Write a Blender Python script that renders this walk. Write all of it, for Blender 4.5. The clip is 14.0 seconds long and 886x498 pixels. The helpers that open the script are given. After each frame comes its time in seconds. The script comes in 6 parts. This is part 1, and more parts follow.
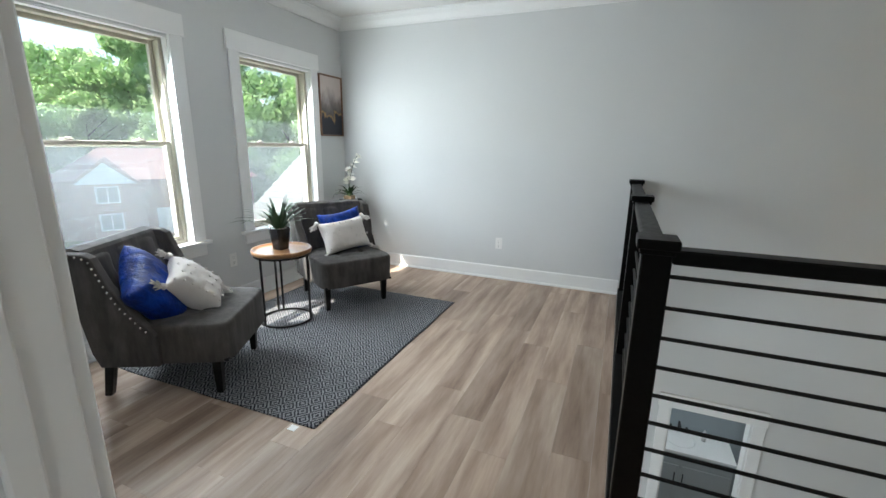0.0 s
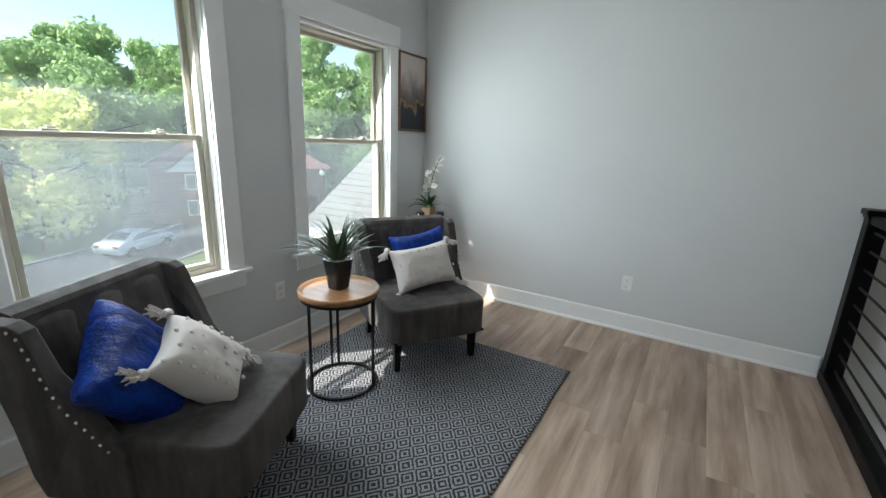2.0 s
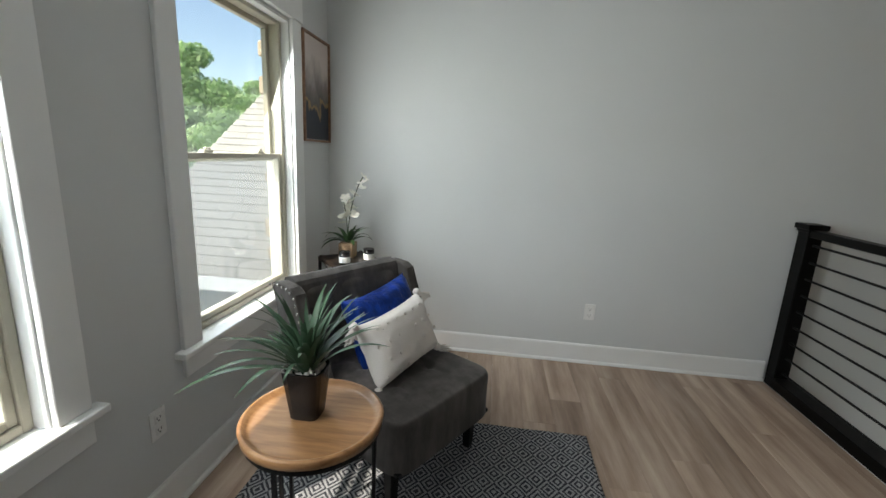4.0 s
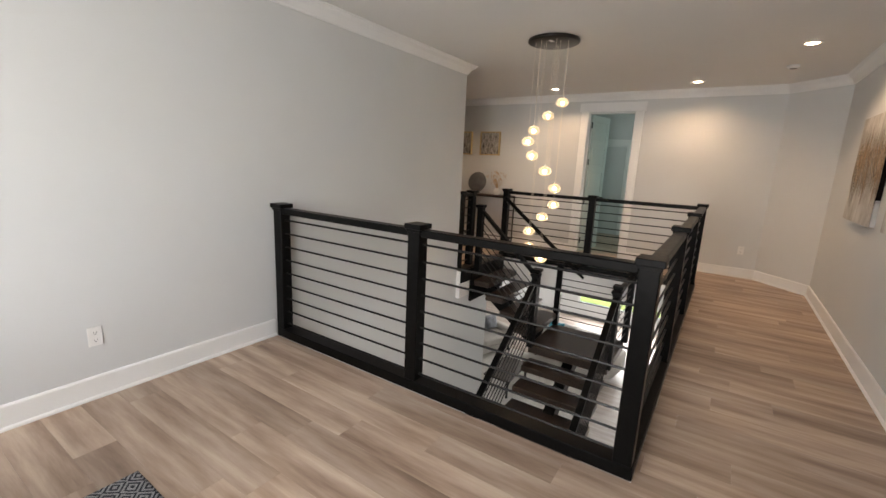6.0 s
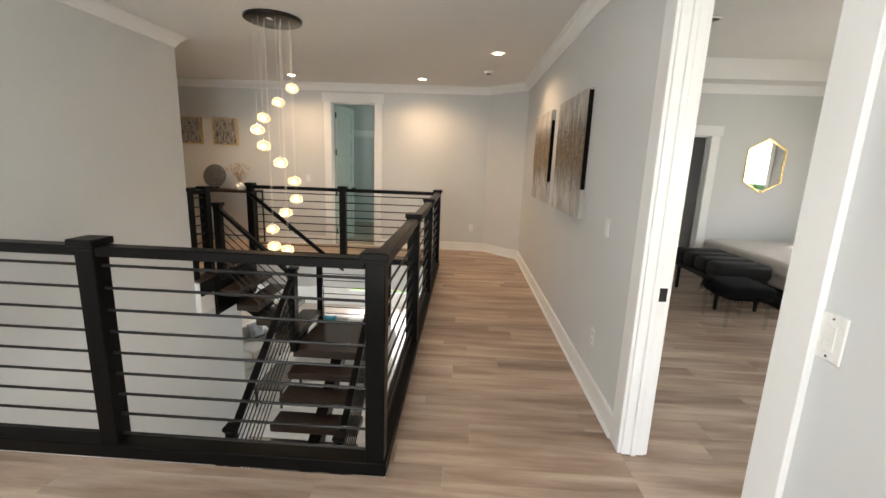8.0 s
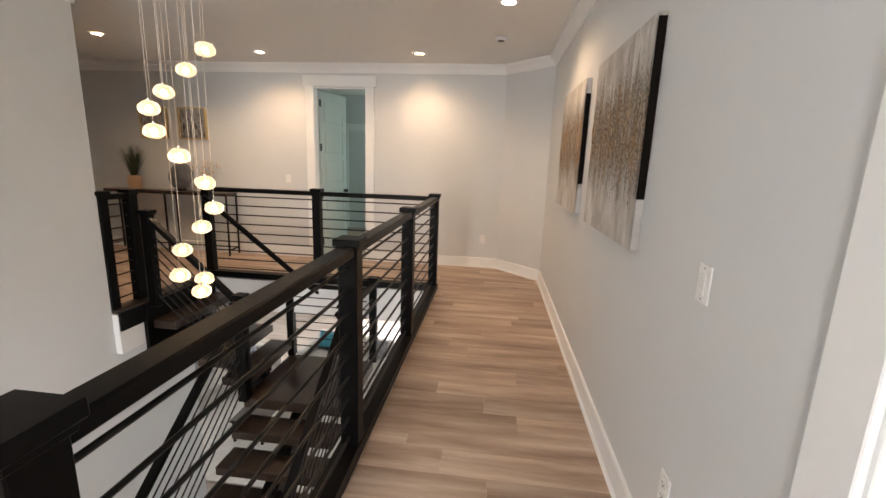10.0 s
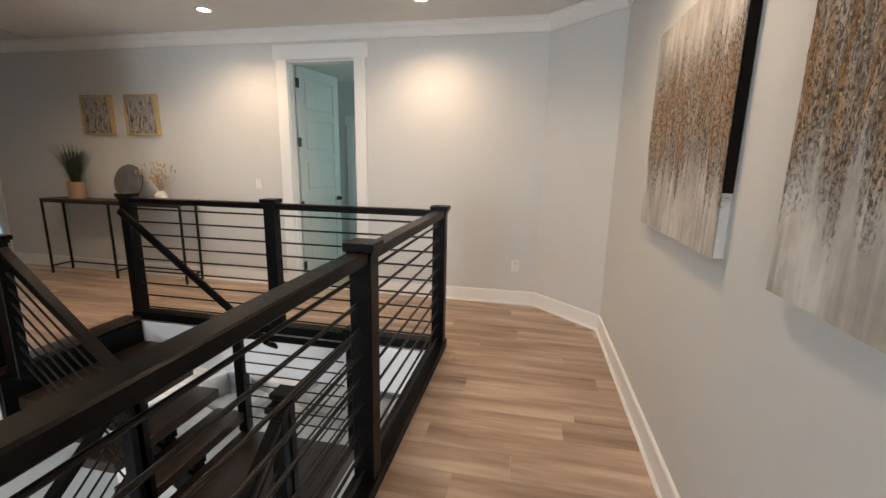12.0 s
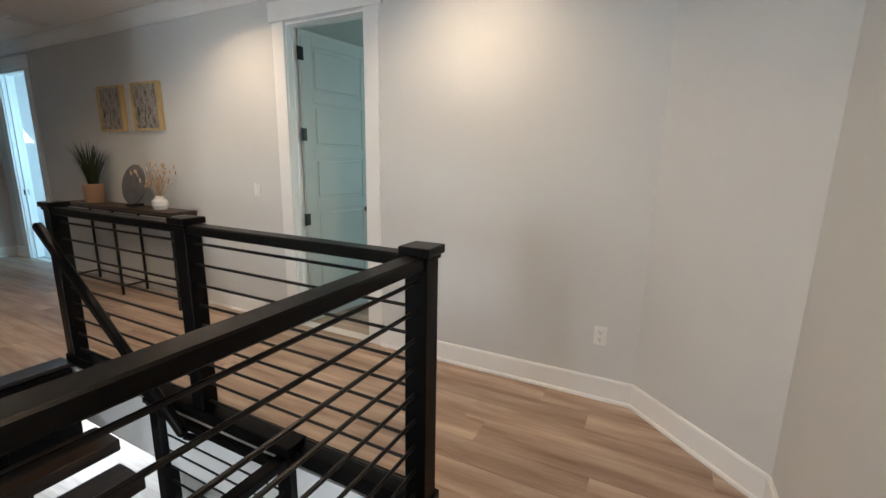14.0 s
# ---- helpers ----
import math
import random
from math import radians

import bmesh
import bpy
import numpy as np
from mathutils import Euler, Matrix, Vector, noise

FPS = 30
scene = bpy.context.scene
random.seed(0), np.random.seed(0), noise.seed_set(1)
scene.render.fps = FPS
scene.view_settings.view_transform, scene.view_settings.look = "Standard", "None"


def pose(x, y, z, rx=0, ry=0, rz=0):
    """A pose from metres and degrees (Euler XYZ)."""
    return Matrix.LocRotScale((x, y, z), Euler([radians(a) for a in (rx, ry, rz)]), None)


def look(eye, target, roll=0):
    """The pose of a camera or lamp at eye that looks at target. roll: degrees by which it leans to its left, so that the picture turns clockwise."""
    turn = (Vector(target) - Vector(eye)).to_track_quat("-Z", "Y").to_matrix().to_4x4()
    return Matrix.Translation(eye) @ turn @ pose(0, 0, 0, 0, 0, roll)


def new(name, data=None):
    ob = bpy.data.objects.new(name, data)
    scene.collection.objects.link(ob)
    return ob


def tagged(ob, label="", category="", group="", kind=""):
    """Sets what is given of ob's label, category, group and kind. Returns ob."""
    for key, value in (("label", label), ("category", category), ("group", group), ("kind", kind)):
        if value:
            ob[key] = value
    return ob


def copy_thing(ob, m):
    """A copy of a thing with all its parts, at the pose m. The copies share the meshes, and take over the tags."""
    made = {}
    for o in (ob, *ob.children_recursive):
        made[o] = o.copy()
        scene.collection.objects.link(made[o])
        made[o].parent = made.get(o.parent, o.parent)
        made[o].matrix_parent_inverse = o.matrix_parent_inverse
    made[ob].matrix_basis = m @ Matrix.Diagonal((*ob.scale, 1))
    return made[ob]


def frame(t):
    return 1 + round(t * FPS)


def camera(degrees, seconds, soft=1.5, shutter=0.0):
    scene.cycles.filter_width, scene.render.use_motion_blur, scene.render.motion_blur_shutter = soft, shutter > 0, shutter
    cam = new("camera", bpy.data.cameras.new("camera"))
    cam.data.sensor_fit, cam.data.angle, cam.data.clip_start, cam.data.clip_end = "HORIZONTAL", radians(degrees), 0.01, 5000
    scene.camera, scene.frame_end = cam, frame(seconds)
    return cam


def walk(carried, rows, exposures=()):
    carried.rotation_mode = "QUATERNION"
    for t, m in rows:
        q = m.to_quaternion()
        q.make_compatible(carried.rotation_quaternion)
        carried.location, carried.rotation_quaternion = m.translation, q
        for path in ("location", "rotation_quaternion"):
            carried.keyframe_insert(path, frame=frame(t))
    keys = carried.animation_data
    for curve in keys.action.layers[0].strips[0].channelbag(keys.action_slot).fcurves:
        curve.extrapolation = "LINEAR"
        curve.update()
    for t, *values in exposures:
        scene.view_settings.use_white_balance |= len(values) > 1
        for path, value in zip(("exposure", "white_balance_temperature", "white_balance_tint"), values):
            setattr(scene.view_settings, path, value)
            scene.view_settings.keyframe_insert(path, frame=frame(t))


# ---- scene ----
cam = camera(92.6, 14.0)
PATH = [
    (0, (3.086, -4.325, 1.408), (2.342, -2.531, 0.931), 0.8),
    (0.5, (2.903, -4.116, 1.406), (1.988, -2.407, 0.914), 0.8),
    (1, (2.77, -3.915, 1.427), (1.813, -2.232, 0.925), 1.3),
    (1.5, (2.606, -3.646, 1.425), (1.619, -1.982, 0.92), 1.6),
    (2, (2.329, -3.453, 1.43), (1.329, -1.795, 0.929), 2.1),
    (2.2, (2.182, -3.41, 1.431), (1.187, -1.752, 0.922), 2.3),
    (4.3, (1.156, -2.913, 1.45), (1.213, -0.958, 1.028), 2.7),
    (4.5, (1.143, -2.877, 1.46), (1.413, -0.939, 1.04), 2.75),
    (5, (1.132, -2.882, 1.478), (1.942, -1.101, 1.06), 2.7),
    (5.5, (1.107, -2.947, 1.493), (2.347, -1.433, 1.08), 2.6),
    (6, (1.098, -3.037, 1.514), (2.734, -1.959, 1.109), 2.6),
    (6.5, (1.138, -3.102, 1.525), (3.001, -2.497, 1.118), 2.6),
    (7, (1.179, -3.151, 1.536), (3.121, -2.901, 1.127), 2.6),
    (7.5, (1.216, -3.141, 1.536), (3.171, -3.04, 1.128), 2.6),
    (8, (1.366, -3.175, 1.53), (3.323, -3.087, 1.125), 2.1),
    (8.2, (1.482, -3.214, 1.525), (3.437, -3.105, 1.117), 1.9),
    (10.3, (2.985, -3.455, 1.487), (4.929, -3.222, 1.078), 1.8),
    (10.5, (3.13, -3.445, 1.485), (5.073, -3.206, 1.074), 1.6),
    (11, (3.548, -3.405, 1.483), (5.488, -3.148, 1.07), 1.5),
    (11.5, (4.024, -3.462, 1.46), (5.957, -3.152, 1.052), 1.4),
    (12, (4.46, -3.437, 1.441), (6.378, -3.046, 1.037), 1.1),
    (12.5, (4.847, -3.475, 1.433), (6.749, -3.006, 1.031), 1.1),
    (13, (5.307, -3.57, 1.438), (7.182, -3.005, 1.032), 1.1),
    (13.5, (5.741, -3.559, 1.42), (7.564, -2.846, 1.014), 0.9),
    (14, (6.172, -3.54, 1.422), (7.922, -2.662, 1.018), 1.0),
]
EXPOSURE = [(0.0, 1.55, 6500, 8), (2.2, 1.02, 6550, 7), (4.3, 0.72, 7100, 10), (5.0, 0.66, 7300, 15), (5.5, 1.28, 7400, 16), (6.0, 1.72, 7500, 18), (6.5, 1.9, 7700, 17), (8.0, 1.95, 7500, 14), (10.5, 2.14, 7350, 19), (12.0, 2.1, 6750, 14), (14.0, 1.9, 6350, 11)]
walk(cam, [(t, look(eye, target, roll)) for t, eye, target, roll in PATH], EXPOSURE)

# ---------------------------------------------------------------- world, sun, lamps
SUN_DIR = Vector((0.42, 0.50, -0.757)).normalized()
world = bpy.data.worlds.new("world")
scene.world = world
world.use_nodes = True
wn = world.node_tree
sky = wn.nodes.new("ShaderNodeTexSky")
sky.sky_type = "NISHITA"
sky.sun_disc = False
sky.sun_elevation = math.asin(-SUN_DIR.z)
sky.sun_rotation = math.atan2(-SUN_DIR.x, -SUN_DIR.y)
wn.nodes["Background"].inputs["Strength"].default_value = 0.15
wn.links.new(sky.outputs["Color"], wn.nodes["Background"].inputs["Color"])


def lamp(name, kind, m, energy, color, **props):
    d = bpy.data.lights.new(name, kind)
    d.energy, d.color = energy, color
    if kind == "AREA":
        d.shape, d.size, d.size_y = "RECTANGLE", props["size"], props["size_y"]
    elif kind == "SUN":
        d.angle = radians(0.6)
    elif kind == "SPOT":
        d.spot_size, d.spot_blend, d.shadow_soft_size = radians(props["cone"]), 0.8, 0.06
    elif kind == "POINT":
        d.shadow_soft_size = props["soft"]
    ob = new(name, d)
    ob.matrix_world = m
    return ob


lamp("sun", "SUN", look((0, 0, 0), SUN_DIR), 5.0, (1.0, 0.95, 0.87))
DAY = (0.86, 0.94, 1.0)
WARM = (1.0, 0.74, 0.49)

# ---------------------------------------------------------------- materials
def material(name, base, rough=0.6, metal=0.0, spec=0.5):
    m = bpy.data.materials.new(name)
    m.use_nodes = True
    b = m.node_tree.nodes["Principled BSDF"]
    b.inputs["Base Color"].default_value = (*base, 1)
    b.inputs["Roughness"].default_value = rough
    b.inputs["Metallic"].default_value = metal
    b.inputs["Specular IOR Level"].default_value = spec
    return m


class Nodes:
    """Short hand for building a node material."""

    def __init__(self, m):
        self.m, self.t = m, m.node_tree
        self.b = self.t.nodes["Principled BSDF"]

    def add(self, kind, **inputs):
        n = self.t.nodes.new(kind)
        for key, value in inputs.items():
            n.inputs[key.replace("_", " ")].default_value = value
        return n

    def link(self, a, b):
        self.t.links.new(a, b)

    def coords(self, scale=(1, 1, 1), which="Object", shift=False):
        tc = self.t.nodes.new("ShaderNodeTexCoord")
        mp = self.t.nodes.new("ShaderNodeMapping")
        mp.inputs["Scale"].default_value = scale
        self.link(tc.outputs[which], mp.inputs["Vector"])
        if shift:
            oi = self.t.nodes.new("ShaderNodeObjectInfo")
            mul = self.math("MULTIPLY", oi.outputs["Random"], 91.7)
            cx = self.t.nodes.new("ShaderNodeCombineXYZ")
            self.link(mul, cx.inputs[0])
            self.link(mul, cx.inputs[1])
            self.link(cx.outputs[0], mp.inputs["Location"])
        return mp.outputs["Vector"]

    def noise(self, vec, scale, detail=4.0, rough=0.55):
        n = self.t.nodes.new("ShaderNodeTexNoise")
        n.inputs["Scale"].default_value = scale
        n.inputs["Detail"].default_value = detail
        n.inputs["Roughness"].default_value = rough
        self.link(vec, n.inputs["Vector"])
        return n.outputs["Fac"]

    def ramp(self, fac, stops):
        r = self.t.nodes.new("ShaderNodeValToRGB")
        e = r.color_ramp.elements
        while len(e) < len(stops):
            e.new(0.5)
        for el, (p, c) in zip(e, stops):
            el.position, el.color = p, (*c, 1)
        self.link(fac, r.inputs["Fac"])
        return r.outputs["Color"]

    def math(self, op, a, b=None):
        n = self.t.nodes.new("ShaderNodeMath")
        n.operation = op
        for k, v in enumerate((a, b)):
            if v is None:
                continue
            if isinstance(v, (int, float)):
                n.inputs[k].default_value = v
            else:
                self.link(v, n.inputs[k])
        return n.outputs[0]

    def mix(self, fac, a, b, blend="MIX"):
        n = self.t.nodes.new("ShaderNodeMix")
        n.data_type, n.blend_type = "RGBA", blend
        for sock, v in ((n.inputs[0], fac), (n.inputs[6], a), (n.inputs[7], b)):
            if isinstance(v, (int, float)):
                sock.default_value = v
            elif isinstance(v, tuple):
                sock.default_value = (*v, 1)
            else:
                self.link(v, sock)
        return n.outputs[2]

    def color(self, sock):
        self.link(sock, self.b.inputs["Base Color"])

    def rough(self, sock, lo, hi):
        n = self.t.nodes.new("ShaderNodeMapRange")
        n.inputs[3].default_value, n.inputs[4].default_value = lo, hi
        self.link(sock, n.inputs[0])
        self.link(n.outputs[0], self.b.inputs["Roughness"])

    def bump(self, height, strength=0.2, dist=0.01):
        n = self.t.nodes.new("ShaderNodeBump")
        n.inputs["Strength"].default_value = strength
        n.inputs["Distance"].default_value = dist
        self.link(height, n.inputs["Height"])
        self.link(n.outputs[0], self.b.inputs["Normal"])


def painted(name, base, rough=0.55, amount=0.05, scale=1.3, grain=140.0, bump=0.05):
    """Paint with faint roller texture and slow unevenness."""
    m = material(name, base, rough, 0.0, 0.35)
    n = Nodes(m)
    v = n.coords()
    slow = n.noise(v, scale, 3.0)
    dark = tuple(c * (1 - amount) for c in base)
    lite = tuple(min(1.0, c * (1 + amount)) for c in base)
    n.color(n.ramp(slow, [(0.3, dark), (0.7, lite)]))
    fine = n.noise(v, grain, 2.0)
    n.rough(fine, rough - 0.08, rough + 0.1)
    n.bump(fine, bump, 0.004)
    return m


WALL = painted("wall_paint_pale_grey", (0.62, 0.635, 0.64), 0.6, 0.02)
CEIL = painted("ceiling_paint", (0.76, 0.755, 0.74), 0.8, 0.015, 1.1, 90.0, 0.12)
TRIM = painted("trim_paint_white", (0.80, 0.81, 0.81), 0.32, 0.02, 2.0, 60.0, 0.02)
DOORPAINT = painted("door_paint", (0.43, 0.465, 0.455), 0.4, 0.03, 2.0, 60.0, 0.03)
VINYL = painted("window_vinyl_almond", (0.46, 0.435, 0.355), 0.4, 0.03, 5.0, 60.0, 0.02)
PLASTIC = painted("white_plastic", (0.78, 0.78, 0.77), 0.28, 0.01, 8.0, 90.0, 0.01)


def plank_material():
    m = material("vinyl_plank_greige", (0.34, 0.27, 0.22), 0.42, 0.0, 0.4)
    n = Nodes(m)
    v = n.coords((5.0, 0.5, 1.0), shift=True)
    streak = n.noise(v, 1.6, 5.0, 0.6)
    v2 = n.coords((60.0, 2.2, 1.0), shift=True)
    grain = n.noise(v2, 1.8, 6.0, 0.65)
    base = n.ramp(streak, [(0.30, (0.235, 0.158, 0.116)), (0.45, (0.41, 0.302, 0.23)), (0.57, (0.55, 0.43, 0.343)), (0.70, (0.69, 0.585, 0.485))])
    base = n.mix(n.math("MULTIPLY", grain, 0.28), base, (0.20, 0.15, 0.125))
    oi = n.t.nodes.new("ShaderNodeObjectInfo")
    tone = n.ramp(oi.outputs["Random"], [(0.0, (0.74, 0.72, 0.71)), (0.5, (0.95, 0.93, 0.92)), (1.0, (1.0, 0.985, 0.97))])
    n.color(n.mix(1.0, base, tone, "MULTIPLY"))
    n.rough(grain, 0.34, 0.5)
    n.bump(grain, 0.10, 0.002)
    return m


PLANK = plank_material()


def black_wood(name, base, rough=0.33):
    m = material(name, base, rough, 0.0, 0.13)
    n = Nodes(m)
    v = n.coords((4, 4, 4))
    g = n.noise(v, 9.0, 6.0, 0.6)
    n.color(n.ramp(g, [(0.3, tuple(c * 0.6 for c in base)), (0.7, tuple(c * 1.5 for c in base))]))
    n.rough(g, rough - 0.08, rough + 0.14)
    n.bump(g, 0.08, 0.003)
    return m


BLACK = black_wood("black_satin_paint", (0.0022, 0.0021, 0.0021), 0.36)
ROD = material("black_steel_rod", (0.006, 0.006, 0.006), 0.4, 0.0, 0.3)
LEGBLACK = black_wood("black_lacquered_wood", (0.008, 0.008, 0.008), 0.28)


def dark_tread():
    m = material("dark_walnut_stain", (0.03, 0.018, 0.012), 0.3, 0.0, 0.5)
    n = Nodes(m)
    g = n.noise(n.coords((2.0, 14.0, 14.0)), 3.0, 6.0, 0.65)
    n.color(n.ramp(g, [(0.28, (0.010, 0.006, 0.005)), (0.55, (0.030, 0.018, 0.012)), (0.8, (0.075, 0.045, 0.028))]))
    n.rough(g, 0.22, 0.4)
    n.bump(g, 0.15, 0.003)
    return m


TREAD = dark_tread()


def wood(name, dark, lite, scale=(2, 18, 18), rough=0.45):
    m = material(name, lite, rough, 0.0, 0.4)
    n = Nodes(m)
    v = n.coords(scale)
    g = n.noise(v, 2.2, 6.0, 0.62)
    n.color(n.ramp(g, [(0.3, dark), (0.7, lite)]))
    n.rough(g, rough - 0.08, rough + 0.12)
    n.bump(g, 0.12, 0.003)
    return m


LIGHTWOOD = wood("pale_mango_wood", (0.20, 0.095, 0.04), (0.39, 0.21, 0.095), (2, 18, 18), 0.34)
FRAMEWOOD = wood("gilt_wood", (0.42, 0.29, 0.12), (0.62, 0.47, 0.25), (20, 20, 3), 0.35)


def fabric(name, base, weave=520.0, amount=0.25, sheen=0.3, rough=0.9, bump=0.25):
    m = material(name, base, rough, 0.0, 0.2)
    n = Nodes(m)
    v = n.coords()
    slow = n.noise(v, 7.0, 4.0)
    fine = n.noise(v, weave, 2.0, 0.7)
    c = n.ramp(slow, [(0.25, tuple(x * (1 - amount) for x in base)), (0.75, tuple(min(1, x * (1 + amount)) for x in base))])
    n.color(n.mix(n.math("MULTIPLY", fine, 0.3), c, tuple(x * 0.5 for x in base)))
    n.bump(fine, bump, 0.002)
    n.b.inputs["Sheen Weight"].default_value = sheen
    n.b.inputs["Sheen Roughness"].default_value = 0.4
    return m




def velvet(name, base, nap_scale, amount, bump):
    """Pile fabric whose nap leans in brushed patches, lighter and darker."""
    m = fabric(name, base, 380.0, 0.2, 0.18)
    n = Nodes(m)
    nap = n.noise(n.coords(nap_scale), 1.0, 4.0, 0.6)
    old = n.b.inputs["Base Color"].links[0].from_socket
    k = n.ramp(nap, [(0.40, (1 - amount,) * 3), (0.56, (1.0, 1.0, 1.0)), (0.66, (1 + amount * 0.6,) * 3)])
    n.color(n.mix(1.0, old, k, "MULTIPLY"))
    n.bump(nap, bump, 0.02)
    return m


GREYFAB = velvet("grey_velvet_upholstery", (0.085, 0.077, 0.073), (13, 13, 3.4), 0.33, 0.12)
BLUEFAB = velvet("royal_blue_velvet", (0.002, 0.034, 0.25), (16, 16, 9), 0.5, 0.8)
BLUEFAB.node_tree.nodes["Principled BSDF"].inputs["Sheen Weight"].default_value = 0.0
BLUEFAB.node_tree.nodes["Principled BSDF"].inputs["Roughness"].default_value = 0.5
WHITEFAB = fabric("white_boucle_cotton", (0.66, 0.62, 0.59), 190.0, 0.06, 0.1, 0.95, 0.6)
BLACKFAB = fabric("black_faux_leather", (0.006, 0.006, 0.0065), 200.0, 0.2, 0.0, 0.5, 0.1)
BLACKFUR = fabric("black_fur", (0.004, 0.004, 0.0045), 90.0, 0.5, 0.0, 0.95, 0.8)
SOFAFAB = fabric("pale_linen", (0.5, 0.48, 0.45), 260.0, 0.1, 0.1)
STUD = material("brushed_nickel", (0.62, 0.60, 0.57), 0.25, 1.0)
BRASS = material("polished_brass", (0.75, 0.55, 0.25), 0.25, 1.0)
GLOSSBLACK = material("black_ceramic", (0.009, 0.009, 0.01), 0.22)
HARDWARE = material("black_hardware", (0.01, 0.01, 0.01), 0.35, 0.4)
MIRROR = material("mirror_glass", (0.9, 0.92, 0.92), 0.02, 1.0)
# Near-black colour stands in for shade inside slots, grille and vent
DARKHOLE = material("hole_shade", (0.03, 0.03, 0.03), 0.5)


def glass_mat(name, tint=(1, 1, 1), rough=0.0, haze=0.0):
    m = bpy.data.materials.new(name)
    m.use_nodes = True
    t = m.node_tree
    t.nodes.remove(t.nodes["Principled BSDF"])
    tr = t.nodes.new("ShaderNodeBsdfTransparent")
    tr.inputs[0].default_value = (*tint, 1)
    gl = t.nodes.new("ShaderNodeBsdfGlossy")
    gl.inputs["Roughness"].default_value = rough + 0.02
    mx = t.nodes.new("ShaderNodeMixShader")
    mx.inputs[0].default_value = 0.05
    t.links.new(tr.outputs[0], mx.inputs[1])
    t.links.new(gl.outputs[0], mx.inputs[2])
    last = mx.outputs[0]
    if haze:
        df = t.nodes.new("ShaderNodeBsdfTranslucent")
        df.inputs[0].default_value = (0.8, 0.85, 0.9, 1)
        m2 = t.nodes.new("ShaderNodeMixShader")
        m2.inputs[0].default_value = haze
        t.links.new(last, m2.inputs[1])
        t.links.new(df.outputs[0], m2.inputs[2])
        last = m2.outputs[0]
    t.links.new(last, t.nodes["Material Output"].inputs[0])
    return m


# Translucent share put into the glass as a pale glare veil.
GLASS = glass_mat("veiled_window_glass", (0.95, 0.965, 0.96), 0.0, 0.008)
SCREEN = glass_mat("insect_screen", (0.72, 0.74, 0.77), 0.4, 0.012)
ACRYLIC = glass_mat("clear_acrylic", (0.93, 0.95, 0.95))


def glow(name, color, strength):
    m = bpy.data.materials.new(name)
    m.use_nodes = True
    b = m.node_tree.nodes["Principled BSDF"]
    b.inputs["Base Color"].default_value = (*color, 1)
    b.inputs["Emission Color"].default_value = (*color, 1)
    b.inputs["Emission Strength"].default_value = strength
    return m


BULB = glow("warm_bulb", (1.0, 0.74, 0.42), 6.8)
CANLENS = glow("recessed_lamp_lens", (1.0, 0.86, 0.68), 10.5)


def crystal():
    m = bpy.data.materials.new("bubble_glass")
    m.use_nodes = True
    t = m.node_tree
    b = t.nodes["Principled BSDF"]
    b.inputs["Base Color"].default_value = (1.0, 0.93, 0.82, 1)
    b.inputs["Roughness"].default_value = 0.25
    b.inputs["Transmission Weight"].default_value = 1.0
    b.inputs["IOR"].default_value = 1.2
    b.inputs["Emission Color"].default_value = (1.0, 0.76, 0.46, 1)
    b.inputs["Emission Strength"].default_value = 0.15
    n = Nodes(m)
    n.bump(n.noise(n.coords(), 60.0, 3.0), 0.5, 0.01)
    return m


CRYSTAL = crystal()

# ---------------------------------------------------------------- mesh helpers
def bx(bm, x0, x1, y0, y1, z0, z1, bev=0.0, seg=1):
    """A box between the given planes, its edges rounded by bev."""
    vs = [bm.verts.new((x, y, z)) for z in (z0, z1) for y in (y0, y1) for x in (x0, x1)]
    fs = [bm.faces.new([vs[i] for i in q]) for q in ((0, 2, 3, 1), (4, 5, 7, 6), (0, 1, 5, 4), (1, 3, 7, 5), (3, 2, 6, 7), (2, 0, 4, 6))]
    if bev > 0:
        es = list({e for f in fs for e in f.edges})
        bmesh.ops.bevel(bm, geom=es, offset=bev, segments=seg, affect="EDGES", profile=0.5)
    return vs


def box(x0, x1, y0, y1, z0, z1, bev=0.0, seg=1):
    bm = bmesh.new()
    bx(bm, x0, x1, y0, y1, z0, z1, bev, seg)
    return bm


def tube(bm, p, q, r, seg=10, r2=None, caps=True):
    """A round bar from p to q."""
    p, q = Vector(p), Vector(q)
    d = q - p
    m = Matrix.Translation((p + q) / 2) @ d.to_track_quat("Z", "Y").to_matrix().to_4x4()
    bmesh.ops.create_cone(bm, cap_ends=caps, segments=seg, radius1=r, radius2=r if r2 is None else r2, depth=d.length, matrix=m)


def rod(p, q, r, seg=10, r2=None):
    bm = bmesh.new()
    tube(bm, p, q, r, seg, r2)
    return bm


def beam(bm, p, q, w, h, bev=0.0):
    """A square bar from p to q: w across, h in height."""
    p, q = Vector(p), Vector(q)
    d = q - p
    x = d.normalized()
    y = Vector((0, 0, 1)).cross(x)
    y = y.normalized() if y.length > 1e-4 else Vector((0, 1, 0))
    z = x.cross(y)
    m = Matrix((( x.x, y.x, z.x, p.x), (x.y, y.y, z.y, p.y), (x.z, y.z, z.z, p.z), (0, 0, 0, 1)))
    n = len(bm.verts)
    bm.verts.ensure_lookup_table()
    t = bmesh.new()
    bx(t, 0, d.length, -w / 2, w / 2, -h / 2, h / 2, bev)
    t.transform(m)
    me = bpy.data.meshes.new("t")
    t.to_mesh(me)
    t.free()
    bm.from_mesh(me)
    bpy.data.meshes.remove(me)


